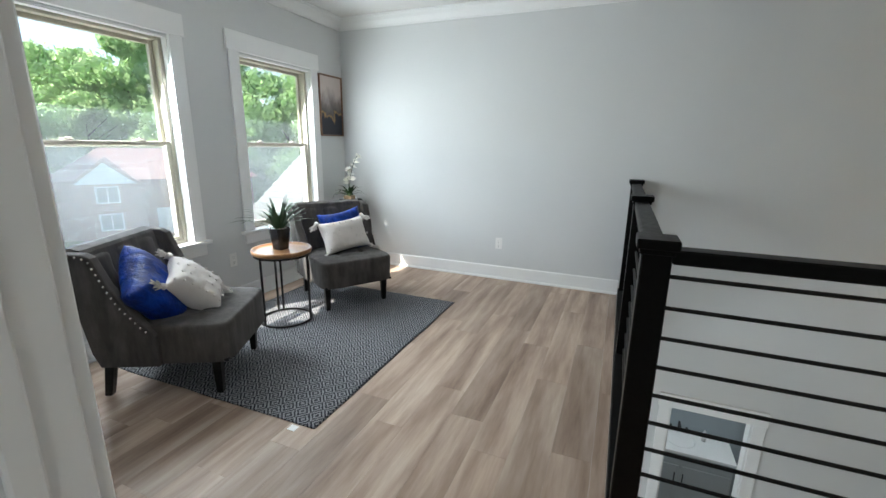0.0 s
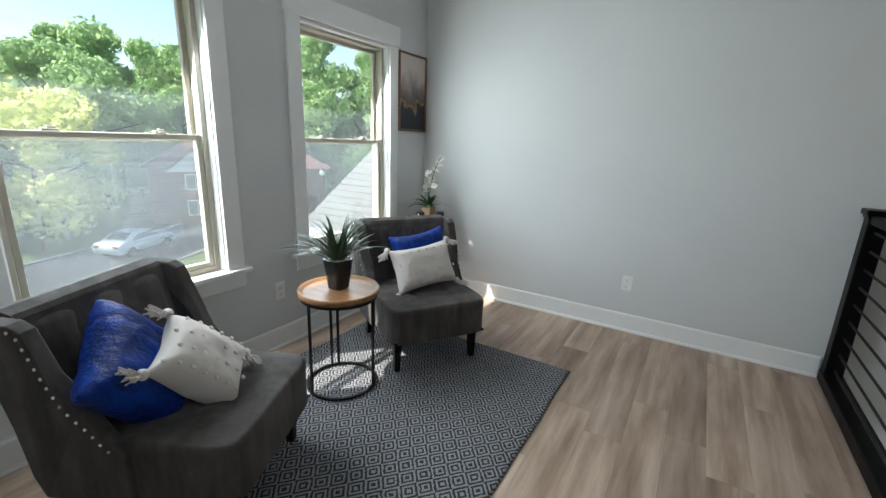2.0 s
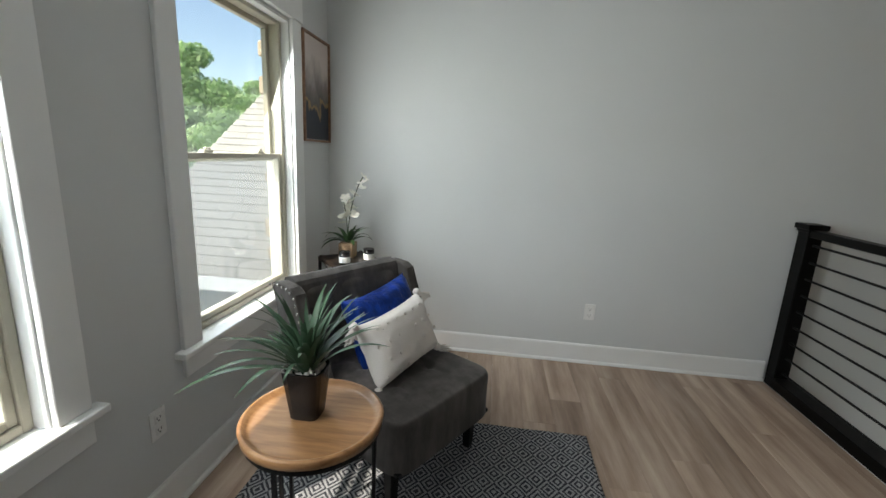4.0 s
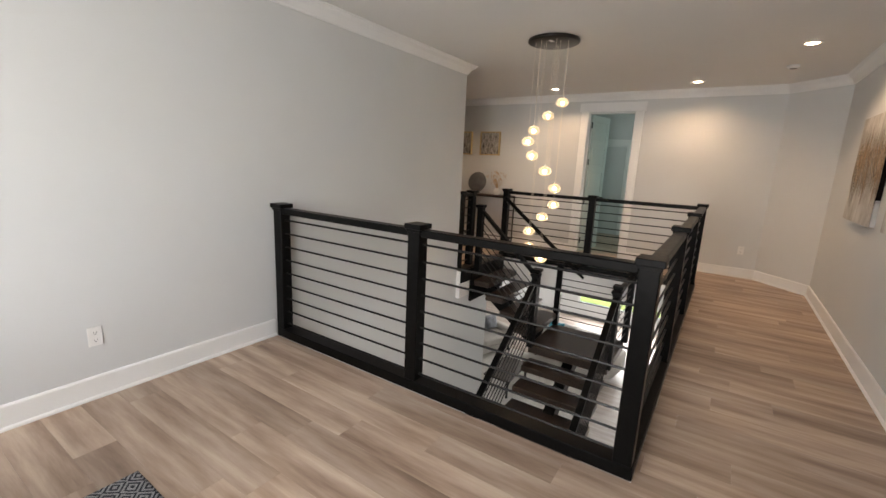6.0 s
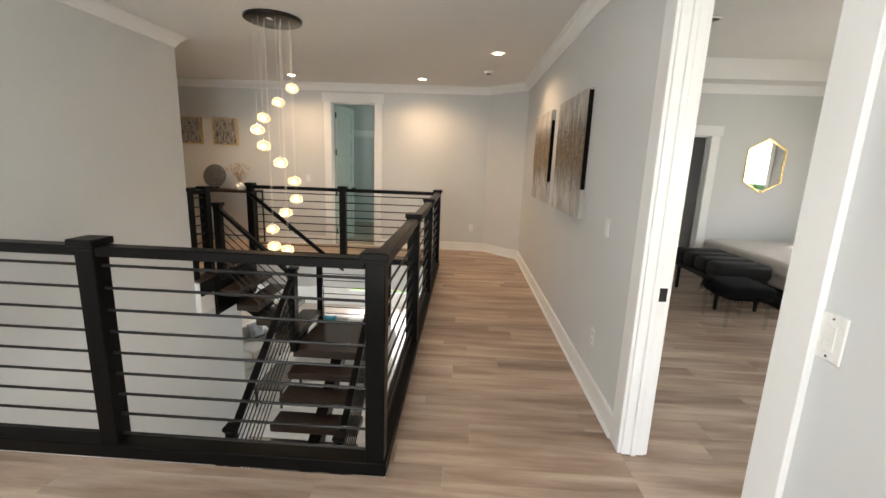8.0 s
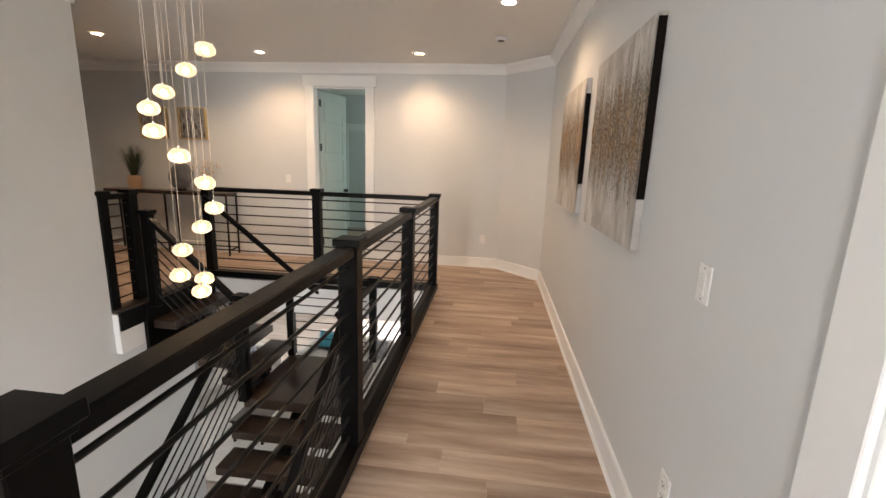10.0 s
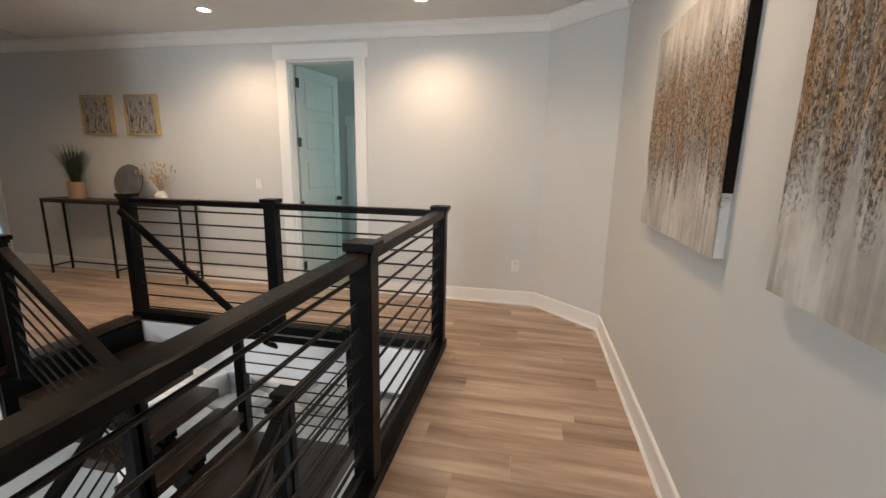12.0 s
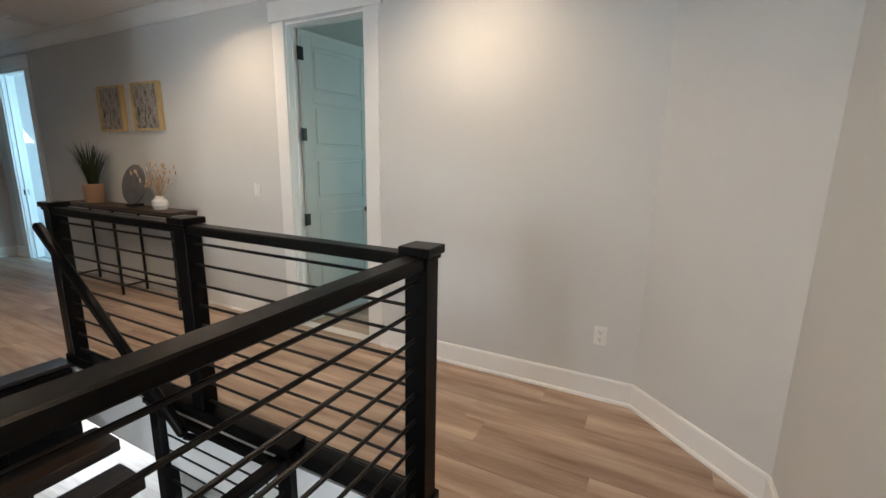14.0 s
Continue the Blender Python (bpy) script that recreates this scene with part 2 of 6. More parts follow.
def lathe(bm, profile, seg=28, c=(0, 0, 0)):
    """Turns a profile of (radius, height) round the upright axis through c."""
    rings = []
    for r, z in profile:
        rings.append([bm.verts.new((c[0] + r * math.cos(2 * math.pi * k / seg), c[1] + r * math.sin(2 * math.pi * k / seg), c[2] + z)) for k in range(seg)])
    for a, b in zip(rings, rings[1:]):
        for k in range(seg):
            bm.faces.new((a[k], a[(k + 1) % seg], b[(k + 1) % seg], b[k]))
    for ring, flip in ((rings[0], True), (rings[-1], False)) if profile[0] != profile[-1] else ():
        if profile[0 if flip else -1][0] > 1e-4:
            bm.faces.new(ring[::-1] if flip else ring)


def turned(profile, seg=28, c=(0, 0, 0)):
    bm = bmesh.new()
    lathe(bm, profile, seg, c)
    return bm


def part(name, bm, mat, parent=None, label="", smooth=False):
    """Links a bmesh as one mesh object, under a thing or a part if given."""
    me = bpy.data.meshes.new(name)
    bmesh.ops.recalc_face_normals(bm, faces=bm.faces)
    bm.to_mesh(me)
    bm.free()
    me.materials.append(mat)
    if smooth:
        for p in me.polygons:
            p.use_smooth = True
    ob = new(name, me)
    if parent is not None:
        ob.parent = parent
    if label:
        ob["label"] = label
    return ob


def thing(name, m, label, category, group="", kind=""):
    ob = new(name)
    ob.matrix_world = m
    ob.empty_display_size = 0.1
    return tagged(ob, label, category, group, kind)


def setting(name, bm, mat, label, category, smooth=False):
    return tagged(part(name, bm, mat, None, "", smooth), label, category, "", "structure")


def grid_surface(fn, nu, nv, close_u=False):
    bm = bmesh.new()
    vs = [[bm.verts.new(fn(i / nu, j / nv)) for j in range(nv + 1)] for i in range(nu if close_u else nu + 1)]
    for i in range(nu):
        for j in range(nv):
            a, b = vs[i], vs[(i + 1) % len(vs)]
            bm.faces.new((a[j], b[j], b[j + 1], a[j + 1]))
    return bm


# ---------------------------------------------------------------- levels and plan
H = 2.74          # ceiling
LOW = -3.40       # floor of the storey below
SLAB = -0.40      # underside of the upper floor
XF = 8.75         # far wall
YH = -4.095       # hall wall
XE = 6.09         # end of the long wall
YN = 4.6         # end of the far passage

# ---- walls
BD = (3.77, 4.46, -1.09)
bm = bmesh.new()
bx(bm, -0.15, XE, 0.0, 0.12, -0.9, H)
bx(bm, -0.15, BD[0], 0.0, 0.12, LOW, -0.9)
bx(bm, BD[1], XE, 0.0, 0.12, LOW, -0.9)
bx(bm, XE, 7.08, 0.0, 0.12, LOW, SLAB)
bx(bm, BD[0], BD[1], 0.0, 0.12, BD[2], -0.9)
wall = setting("wall_north", bm, WALL, "pale grey painted drywall wall beside the stairwell", "wall")
# window wall, built round its two openings
W1 = (-2.985, -2.06, 0.63, 2.135)
W2 = (-1.46, -0.545, 0.63, 2.135)
bm = bmesh.new()
ys = [-3.4, W1[0], W1[1], W2[0], W2[1], 0.0]
for a, b in ((0, 1), (2, 3), (4, 5)):
    bx(bm, -0.15, 0.0, ys[a], ys[b], SLAB, H)
for w in (W1, W2):
    bx(bm, -0.15, 0.0, w[0], w[1], SLAB, w[2] - 0.03)
    bx(bm, -0.15, 0.0, w[0], w[1], w[3], H)
setting("wall_west", bm, WALL, "pale grey painted drywall wall with two windows", "wall")
# short return beside the first window
bm = bmesh.new()
bx(bm, -0.15, 0.52, -4.095, -3.32, SLAB, H)
setting("wall_return", bm, WALL, "pale grey drywall corner that juts out beside the window", "wall")
# hall wall with the bedroom doorway
D1 = (2.54, 3.47)
bm = bmesh.new()
bx(bm, 0.52, D1[0], YH - 0.12, YH, SLAB, H)
bx(bm, D1[1], 8.2, YH - 0.12, YH, SLAB, H)
bx(bm, D1[0], D1[1], YH - 0.12, YH, 2.44, H)
setting("wall_south", bm, WALL, "pale grey hall wall with a doorway to a bedroom", "wall")


def prism(pts, z0, z1):
    bm = bmesh.new()
    lo = [bm.verts.new((x, y, z0)) for x, y in pts]
    hi = [bm.verts.new((x, y, z1)) for x, y in pts]
    n = len(pts)
    bm.faces.new(lo[::-1])
    bm.faces.new(hi)
    for k in range(n):
        bm.faces.new((lo[k], lo[(k + 1) % n], hi[(k + 1) % n], hi[k]))
    return bm


setting("wall_diagonal", prism([(8.2, YH), (XF, -3.53), (XF + 0.12, -3.53), (XF + 0.12, YH - 0.12), (8.2, YH - 0.12)], SLAB, H), WALL, "short pale grey wall set at an angle in the hall corner", "wall")
D2 = (-1.62, -0.855)
bm = bmesh.new()
bx(bm, XF, XF + 0.12, -3.53, D2[0], SLAB, H)
D3 = (3.44, 4.20)
bx(bm, XF, XF + 0.12, D2[1], D3[0], SLAB, H)
bx(bm, XF, XF + 0.12, D3[1], YN, SLAB, H)
bx(bm, XF, XF + 0.12, D3[0], D3[1], 2.44, H)
bx(bm, XF, XF + 0.12, D2[0], D2[1], 2.44, H)
setting("wall_east", bm, WALL, "pale grey wall at the end of the hall with a doorway", "wall")
setting("wall_passage_end", box(4.8, XF + 0.12, YN, YN + 0.12, SLAB, H), WALL, "pale grey wall closing the far passage", "wall")
setting("wall_passage_side", box(4.68, 4.8, 0.12, YN + 0.12, SLAB, H), WALL, "pale grey wall along the far passage", "wall")

# ---- upper floor slab and ceiling
bm = bmesh.new()
WX0, WX1, WY0, WY1 = 3.17, 7.44, -2.84, -0.06
bx(bm, -0.15, WX0, -4.21, 0.0, SLAB, -0.012)
bx(bm, WX0, XF + 0.12, -4.21, WY0, SLAB, -0.012)
bx(bm, WX1, XF + 0.12, WY0, YN + 0.12, SLAB, -0.012)
bx(bm, XE, WX1, WY1, YN + 0.12, SLAB, -0.012)
bx(bm, 4.8, XE, 0.12, YN + 0.12, SLAB, -0.012)
slab = setting("floor_slab", bm, CEIL, "white painted underside and edge of the upper floor", "floor slab")
setting("ceiling", box(-0.15, XF + 0.12, -4.21, YN + 0.12, H, H + 0.2), CEIL, "smooth white painted ceiling", "ceiling")

# ---- trim: crown, baseboard
def run_profile(bm, path, prof, closed=False):
    """Sweeps a profile of (out, up) along a plan path; out is to the left of the way."""
    n = len(path)
    rings = []
    for k in range(n):
        p = Vector(path[k])
        a = (p - Vector(path[k - 1])).normalized() if k > 0 else None
        b = (Vector(path[k + 1]) - p).normalized() if k < n - 1 else None
        a, b = a or b, b or a
        na, nb = Vector((-a.y, a.x)), Vector((-b.y, b.x))
        mit = (na + nb) / (1 + na.dot(nb))
        rings.append([bm.verts.new((p.x + mit.x * o, p.y + mit.y * o, u)) for o, u in prof])
    m = len(prof)
    for r, s in zip(rings, rings[1:]):
        for k in range(m):
            bm.faces.new((r[k], r[(k + 1) % m], s[(k + 1) % m], s[k]))
    bm.faces.new(rings[0][::-1])
    bm.faces.new(rings[-1])


CROWN = [(0, H - 0.115), (0.012, H - 0.115), (0.016, H - 0.098), (0.045, H - 0.055), (0.075, H - 0.03), (0.082, H - 0.014), (0.095, H - 0.012), (0.095, H - 0.001), (0, H - 0.001)]
BASE = [(0, 0.0), (0.030, 0.0), (0.030, 0.010), (0.024, 0.018), (0.016, 0.020), (0.016, 0.132), (0.010, 0.142), (0, 0.142)]
crown_paths = [
    [(0.52, YH), (0.52, -3.32), (0.0, -3.32), (0.0, 0.0), (XE, 0.0), (XE, 0.12), (4.8, 0.12)][::-1],
    [(0.52, YH), (8.2, YH), (XF, -3.53), (XF, YN), (4.8, YN)],
]
for path in crown_paths:
    bm = bmesh.new()
    run_profile(bm, path, CROWN)
    setting("crown_moulding", bm, TRIM, "white painted crown moulding under the ceiling", "moulding")
base_paths = [
    [(3.16, 0.0), (0.0, 0.0), (0.0, -3.32), (0.52, -3.32), (0.52, YH), (D1[0] - 0.116, YH)],
    [(D1[1] + 0.116, YH), (8.2, YH), (XF, -3.53), (XF, D2[0] - 0.116)],
    [(XF, D2[1] + 0.116), (XF, D3[0] - 0.116)],
    [(XF, D3[1] + 0.116), (XF, YN), (4.8, YN)],
]
for path in base_paths:
    bm = bmesh.new()
    run_profile(bm, path, BASE)
    setting("baseboard", bm, TRIM, "tall white painted baseboard with shoe moulding", "baseboard")


def casing(name, axis, at, side, a, b, top, label, wall_t=0.12):
    """A cased doorway: jamb lining, side boards and a wide head with a cap."""
    th = thing(name, Matrix.Identity(4), label, "doorway", "", "structure")

    def put(nm, u0, u1, v0, v1, z0, z1, bev=0.003):
        bm = box(u0, u1, v0, v1, z0, z1, bev) if axis == "x" else box(v0, v1, u0, u1, z0, z1, bev)
        part(nm, bm, TRIM, th)

    back = at - side * wall_t
    for s, edge in ((-1, a), (1, b)):
        for face, d in ((at, side), (back, -side)):
            v = sorted((face, face + d * 0.02))
            u = sorted((edge - s * 0.008, edge + s * 0.115))
            put("casing", u[0], u[1], v[0], v[1], 0.0, top + 0.008)
        u = sorted((edge, edge - s * 0.018))
        v = sorted((at + side * 0.001, back - side * 0.001))
        put("jamb", u[0], u[1], v[0], v[1], 0.0, top)
        v = sorted((at - side * 0.045, at - side * 0.075))
        u = sorted((edge - s * 0.018, edge - s * 0.03))
        put("stop", u[0], u[1], v[0], v[1], 0.0, top - 0.02)
    for face, d in ((at, side), (back, -side)):
        v = sorted((face, face + d * 0.024))
        put("head", a - 0.145, b + 0.145, v[0], v[1], top + 0.008, top + 0.15)
    v = sorted((at + side * 0.001, back - side * 0.001))
    put("jamb_head", a, b, v[0], v[1], top - 0.018, top - 0.001)
    return th


dw1 = casing("door_1", "x", YH, 1, D1[0], D1[1], 2.44, "white cased doorway into the bedroom with no leaf in view")
part("strike_plate", box(D1[1] - 0.0215, D1[1] - 0.0185, YH - 0.116, YH - 0.078, 0.88, 0.95, 0.001), HARDWARE, dw1, "black latch strike plate")
dw2 = casing("door_2", "y", XF, -1, D2[0], D2[1], 2.44, "white cased doorway with a panelled door standing open")
dw3 = casing("door_3", "y", XF, -1, D3[0], D3[1], 2.44, "white cased doorway at the end of the passage")
part("strike_plate", box(XF + 0.03, XF + 0.085, D3[1] - 0.0215, D3[1] - 0.0185, 0.88, 0.95, 0.002), HARDWARE, dw3, "black latch strike plate")

# ---------------------------------------------------------------- windows
def window(name, w, label, daylight):
    y0, y1, z0, z1 = w
    th = thing(name, Matrix.Identity(4), label, "window", "", "structure")
    # inside casing
    part("casing", box(0.0, 0.022, y0 - 0.10, y0 + 0.006, z0, z1 + 0.012, 0.003), TRIM, th)
    part("casing", box(0.0, 0.022, y1 - 0.006, y1 + 0.10, z0, z1 + 0.012, 0.003), TRIM, th)
    part("head", box(0.0, 0.026, y0 - 0.118, y1 + 0.118, z1 + 0.012, z1 + 0.165, 0.003), TRIM, th)
    part("window_sill", box(-0.10, 0.05, y0 - 0.135, y1 + 0.135, z0 - 0.028, z0, 0.006, 2), TRIM, th)
    part("apron", box(0.0, 0.02, y0 - 0.10, y1 + 0.10, z0 - 0.12, z0 - 0.028, 0.003), TRIM, th)
    for s, y in ((1, y0), (-1, y1)):
        a, b = sorted((y, y + s * 0.014))
        part("jamb", box(-0.105, 0.0, a, b, z0, z1, 0.002), TRIM, th)
    part("jamb_head", box(-0.105, 0.0, y0, y1, z1 - 0.014, z1 - 0.001, 0.002), TRIM, th)
    # vinyl frame and two sashes
    f = bmesh.new()
    for s, y in ((1, y0 + 0.014), (-1, y1 - 0.014)):
        a, b = sorted((y, y + s * 0.03))
        bx(f, -0.145, -0.045, a, b, z0, z1 - 0.014, 0.003)
    bx(f, -0.145, -0.045, y0 + 0.044, y1 - 0.044, z1 - 0.034, z1 - 0.014, 0.003)
    bx(f, -0.145, -0.045, y0 + 0.044, y1 - 0.044, z0 + 0.001, z0 + 0.03, 0.003)
    part("window_frame", f, VINYL, th)
    zm = 1.385
    for nm, x0, x1, a, b in (("upper_sash", -0.135, -0.105, zm - 0.02, z1 - 0.034), ("lower_sash", -0.09, -0.055, z0 + 0.03, zm + 0.022)):
        s = bmesh.new()
        t = 0.028
        ya, yb = y0 + 0.044, y1 - 0.044
        bx(s, x0, x1, ya, ya + t, a, b, 0.003)
        bx(s, x0, x1, yb - t, yb, a, b, 0.003)
        bx(s, x0, x1, ya + t, yb - t, a, a + t, 0.003)
        bx(s, x0, x1, ya + t, yb - t, b - t, b, 0.003)
        sash = part(nm, s, VINYL, th)
        g = part("pane", box((x0 + x1) / 2 - 0.003, (x0 + x1) / 2 + 0.003, ya + t - 0.004, yb - t + 0.004, a + t - 0.004, b - t + 0.004), GLASS, sash)
        g.visible_shadow = False
        if nm == "lower_sash":
            for yy in (ya + 0.2, yb - 0.2):
                lk = bmesh.new()
                bx(lk, -0.088, -0.06, yy - 0.03, yy + 0.03, b, b + 0.012, 0.003)
                bx(lk, -0.082, -0.066, yy - 0.01, yy + 0.024, b + 0.012, b + 0.022, 0.003)
                part("sash_lock", lk, VINYL, sash)
    sc = bmesh.new()
    bx(sc, -0.142, -0.140, y0 + 0.05, y1 - 0.05, z0 + 0.03, zm)
    sp = part("insect_screen", sc, SCREEN, th, "grey mesh insect screen")
    sp.visible_shadow = False
    lamp("daylight_" + name, "AREA", look((-0.20, (y0 + y1) / 2, (z0 + z1) / 2), (1.0, (y0 + y1) / 2, (z0 + z1) / 2 - 0.42)), daylight, DAY, size=0.86, size_y=1.45)
    return th


window("window_1", W1, "white cased sash window with almond vinyl frame, closed", 28.0)
window("window_2", W2, "white cased sash window with almond vinyl frame beside the corner", 19.0)

# ---------------------------------------------------------------- outlets and switches
def plate(name, m, label, kind):
    """A wall plate: x across, z up, y out of the wall."""
    th = thing(name, m, label, kind)
    part("cover_plate", box(-0.037, 0.037, 0.0, 0.006, -0.06, 0.06, 0.003, 2), PLASTIC, th)
    if kind == "outlet":
        for z in (-0.024, 0.024):
            part("socket", box(-0.017, 0.017, 0.006, 0.0085, z - 0.0165, z + 0.0165, 0.002), PLASTIC, th)
            s = bmesh.new()
            bx(s, -0.0085, -0.006, 0.0085, 0.0095, z - 0.002, z + 0.008)
            bx(s, 0.006, 0.0085, 0.0085, 0.0095, z - 0.002, z + 0.007)
            bx(s, -0.003, 0.003, 0.0085, 0.0095, z - 0.012, z - 0.007)
            part("slot", s, DARKHOLE, th)
    else:
        part("rocker", box(-0.0165, 0.0165, 0.006, 0.010, -0.033, 0.033, 0.002), PLASTIC, th)
        part("screw", rod((0, 0.006, 0.048), (0, 0.0075, 0.048), 0.003, 8), STUD, th)
        part("screw", rod((0, 0.006, -0.048), (0, 0.0075, -0.048), 0.003, 8), STUD, th)
    return th


plate("wall_outlet", pose(1.94, 0.0, 0.39, 0, 0, 180), "white duplex outlet on the pale grey wall", "outlet")
plate("wall_outlet", pose(0.0, -1.71, 0.40, 0, 0, -90), "white duplex outlet between the windows", "outlet")
plate("wall_outlet", pose(4.12, YH, 0.40, 0, 0, 0), "white duplex outlet on the hall wall", "outlet")
plate("wall_outlet", pose(XF, -3.32, 0.41, 0, 0, 90), "white duplex outlet near the hall corner", "outlet")
plate("light_switch", pose(4.08, YH, 1.155, 0, 0, 0), "white rocker light switch beside the paintings", "light switch")
plate("light_switch", pose(2.39, YH, 1.14, 0, 0, 0), "white rocker light switch beside the bedroom doorway", "light switch")
plate("light_switch", pose(XF, -0.44, 1.16, 0, 0, 90), "white rocker light switch beside the open door", "light switch")

# ---------------------------------------------------------------- stairwell guard
PH = 1.125   # post with cap
RT = 1.092   # top of rail


def post_parts(th, x, y, z0, h, w=0.092, name="post"):
    p = part(name, box(x - w / 2, x + w / 2, y - w / 2, y + w / 2, z0, z0 + h - 0.03, 0.004), BLACK, th)
    c = bmesh.new()
    bx(c, x - w / 2 - 0.018, x + w / 2 + 0.018, y - w / 2 - 0.018, y + w / 2 + 0.018, z0 + h - 0.034, z0 + h, 0.004)
    bx(c, x - w / 2 - 0.007, x + w / 2 + 0.007, y - w / 2 - 0.007, y + w / 2 + 0.007, z0 + h - 0.052, z0 + h - 0.034, 0.002)
    part("post_cap", c, BLACK, p)
    return p


def guard(name, posts, label, skip_first=False):
    """A level guard: square posts, a flat rail, nine rods, and a curb board below."""
    th = thing(name, pose(posts[0][0], posts[0][1], 0), label, "railing", "stairwell railings")
    ox, oy = posts[0]
    for k, (x, y) in enumerate(posts):
        if not (k == 0 and skip_first):
            post_parts(th, x - ox, y - oy, 0.0, PH)
    for (xa, ya), (xb, yb) in zip(posts, posts[1:]):
        d = Vector((xb - xa, yb - ya, 0)).normalized() * 0.046
        a, b = Vector((xa - ox, ya - oy, 0)) + d, Vector((xb - ox, yb - oy, 0)) - d
        r = bmesh.new()
        beam(r, a + Vector((0, 0, RT - 0.024)), b + Vector((0, 0, RT - 0.024)), 0.078, 0.048, 0.006)
        part("rail", r, BLACK, th)
        for k in range(9):
            z = Vector((0, 0, 0.110 + 0.1105 * k))
            part("rod", rod(a + z, b + z, 0.0075, 8), ROD, th)
    return th


XR, YR, XB = 3.217, -2.795, 7.495
guard("railing", [(XR, -0.062), (XR, -1.445), (XR, YR)], "black square-post railing with thin horizontal steel rods beside the lounge")
guard("railing", [(XR, YR), (4.645, YR), (6.02, YR), (XB - 0.01, YR)], "black square-post railing with thin horizontal steel rods along the hall", True)
guard("railing", [(XB - 0.01, YR), (XB, -1.41), (XB, -0.03)], "black square-post railing with thin steel rods across the stairwell", True)
guard("railing", [(XE + 0.05, 0.03), (6.46, 0.03)], "short black railing beside the head of the stairs")

# curb boards and fascia round the opening
bm = bmesh.new()
bx(bm, XR - 0.056, XR + 0.056, YR - 0.056, -0.031, 0.001, 0.072, 0.004)
setting("stair_curb_west", bm, BLACK, "black painted curb board under the railing", "curb")
bm = bmesh.new()
bx(bm, XR + 0.057, XB + 0.056, YR - 0.056, YR + 0.056, 0.001, 0.072, 0.004)
setting("stair_curb_south", bm, BLACK, "black painted curb board under the railing", "curb")
bm = bmesh.new()
bx(bm, XB - 0.056, XB + 0.056, YR + 0.057, 0.02, 0.001, 0.072, 0.004)
setting("stair_curb_east", bm, BLACK, "black painted curb board under the railing", "curb")
bm = bmesh.new()
bx(bm, XE, XB - 0.057, -0.075, 0.085, 0.001, 0.030, 0.004)
setting("stair_head_nosing", bm, TREAD, "dark stained nosing at the head of the stairs", "stair nosing")
bm = bmesh.new()
bx(bm, 6.36, 7.42, -0.10, -0.062, -0.50, -0.001, 0.003)
bx(bm, XE, 6.358, -0.09, -0.062, -0.17, -0.001, 0.003)
setting("stair_header", bm, BLACK, "black fascia board at the head of the stairs", "fascia")

# ---------------------------------------------------------------- stairs
RISE = 0.189
SX0, SX1 = 6.44, 7.42      # upper flight, across
SY0, SY1 = -2.10, -1.06    # landing and lower flight, across
st = thing("staircase", pose(SX0, SY1, LOW), "open-riser staircase of thick dark walnut treads with a landing", "staircase")


def stair_box(nm, x0, x1, y0, y1, z0, z1, mat=None, bev=0.006):
    bm = box(x0 - SX0, x1 - SX0, y0 - SY1, y1 - SY1, z0 - LOW, z1 - LOW, bev)
    return part(nm, bm, mat or TREAD, st)


TT = 0.085
for k in range(1, 5):
    z = -RISE * k
    y1 = -0.075 - 0.245 * (k - 1) + 0.02
    stair_box("tread", SX0, SX1, y1 - 0.285, y1, z - TT, z)
ZL = -RISE * 5
stair_box("landing", SX0 - 0.02, SX1 + 0.02, SY0, SY1 + 0.03, ZL - 0.11, ZL)
RUN = 0.262
for k in range(1, 13):
    z = ZL - RISE * k
    x1 = SX0 - 0.02 - RUN * (k - 1) + 0.02
    stair_box("tread", x1 - 0.295, x1, SY0 + 0.02, SY1 - 0.0, z - TT, z)
# stringers: one square beam under each flight
s = bmesh.new()
off = Vector((SX0, SY1, LOW))
beam(s, Vector((6.93, -0.08, -0.40)) - off, Vector((6.93, SY1, ZL - 0.20)) - off, 0.14, 0.22, 0.004)
part("stringer", s, BLACK, st, "black steel beam under the treads")
s = bmesh.new()
beam(s, Vector((SX0 + 0.25, -1.58, ZL - 0.14)) - off, Vector((SX0 - RUN * 12.6, -1.58, LOW + 0.02)) - off, 0.14, 0.2, 0.004)
part("stringer", s, BLACK, st, "black steel beam under the treads")
# saddles that carry the treads
for k in range(1, 13):
    z = ZL - RISE * k - TT
    x1 = SX0 - 0.02 - RUN * (k - 1)
    stair_box("bracket", x1 - 0.22, x1 - 0.06, -1.64, -1.52, z - 0.09, z - 0.002, BLACK, 0.002)
for k in range(1, 5):
    z = -RISE * k - TT
    y1 = -0.075 - 0.245 * (k - 1)
    stair_box("bracket", 6.87, 6.99, y1 - 0.22, y1 - 0.06, z - 0.09, z - 0.002, BLACK, 0.002)


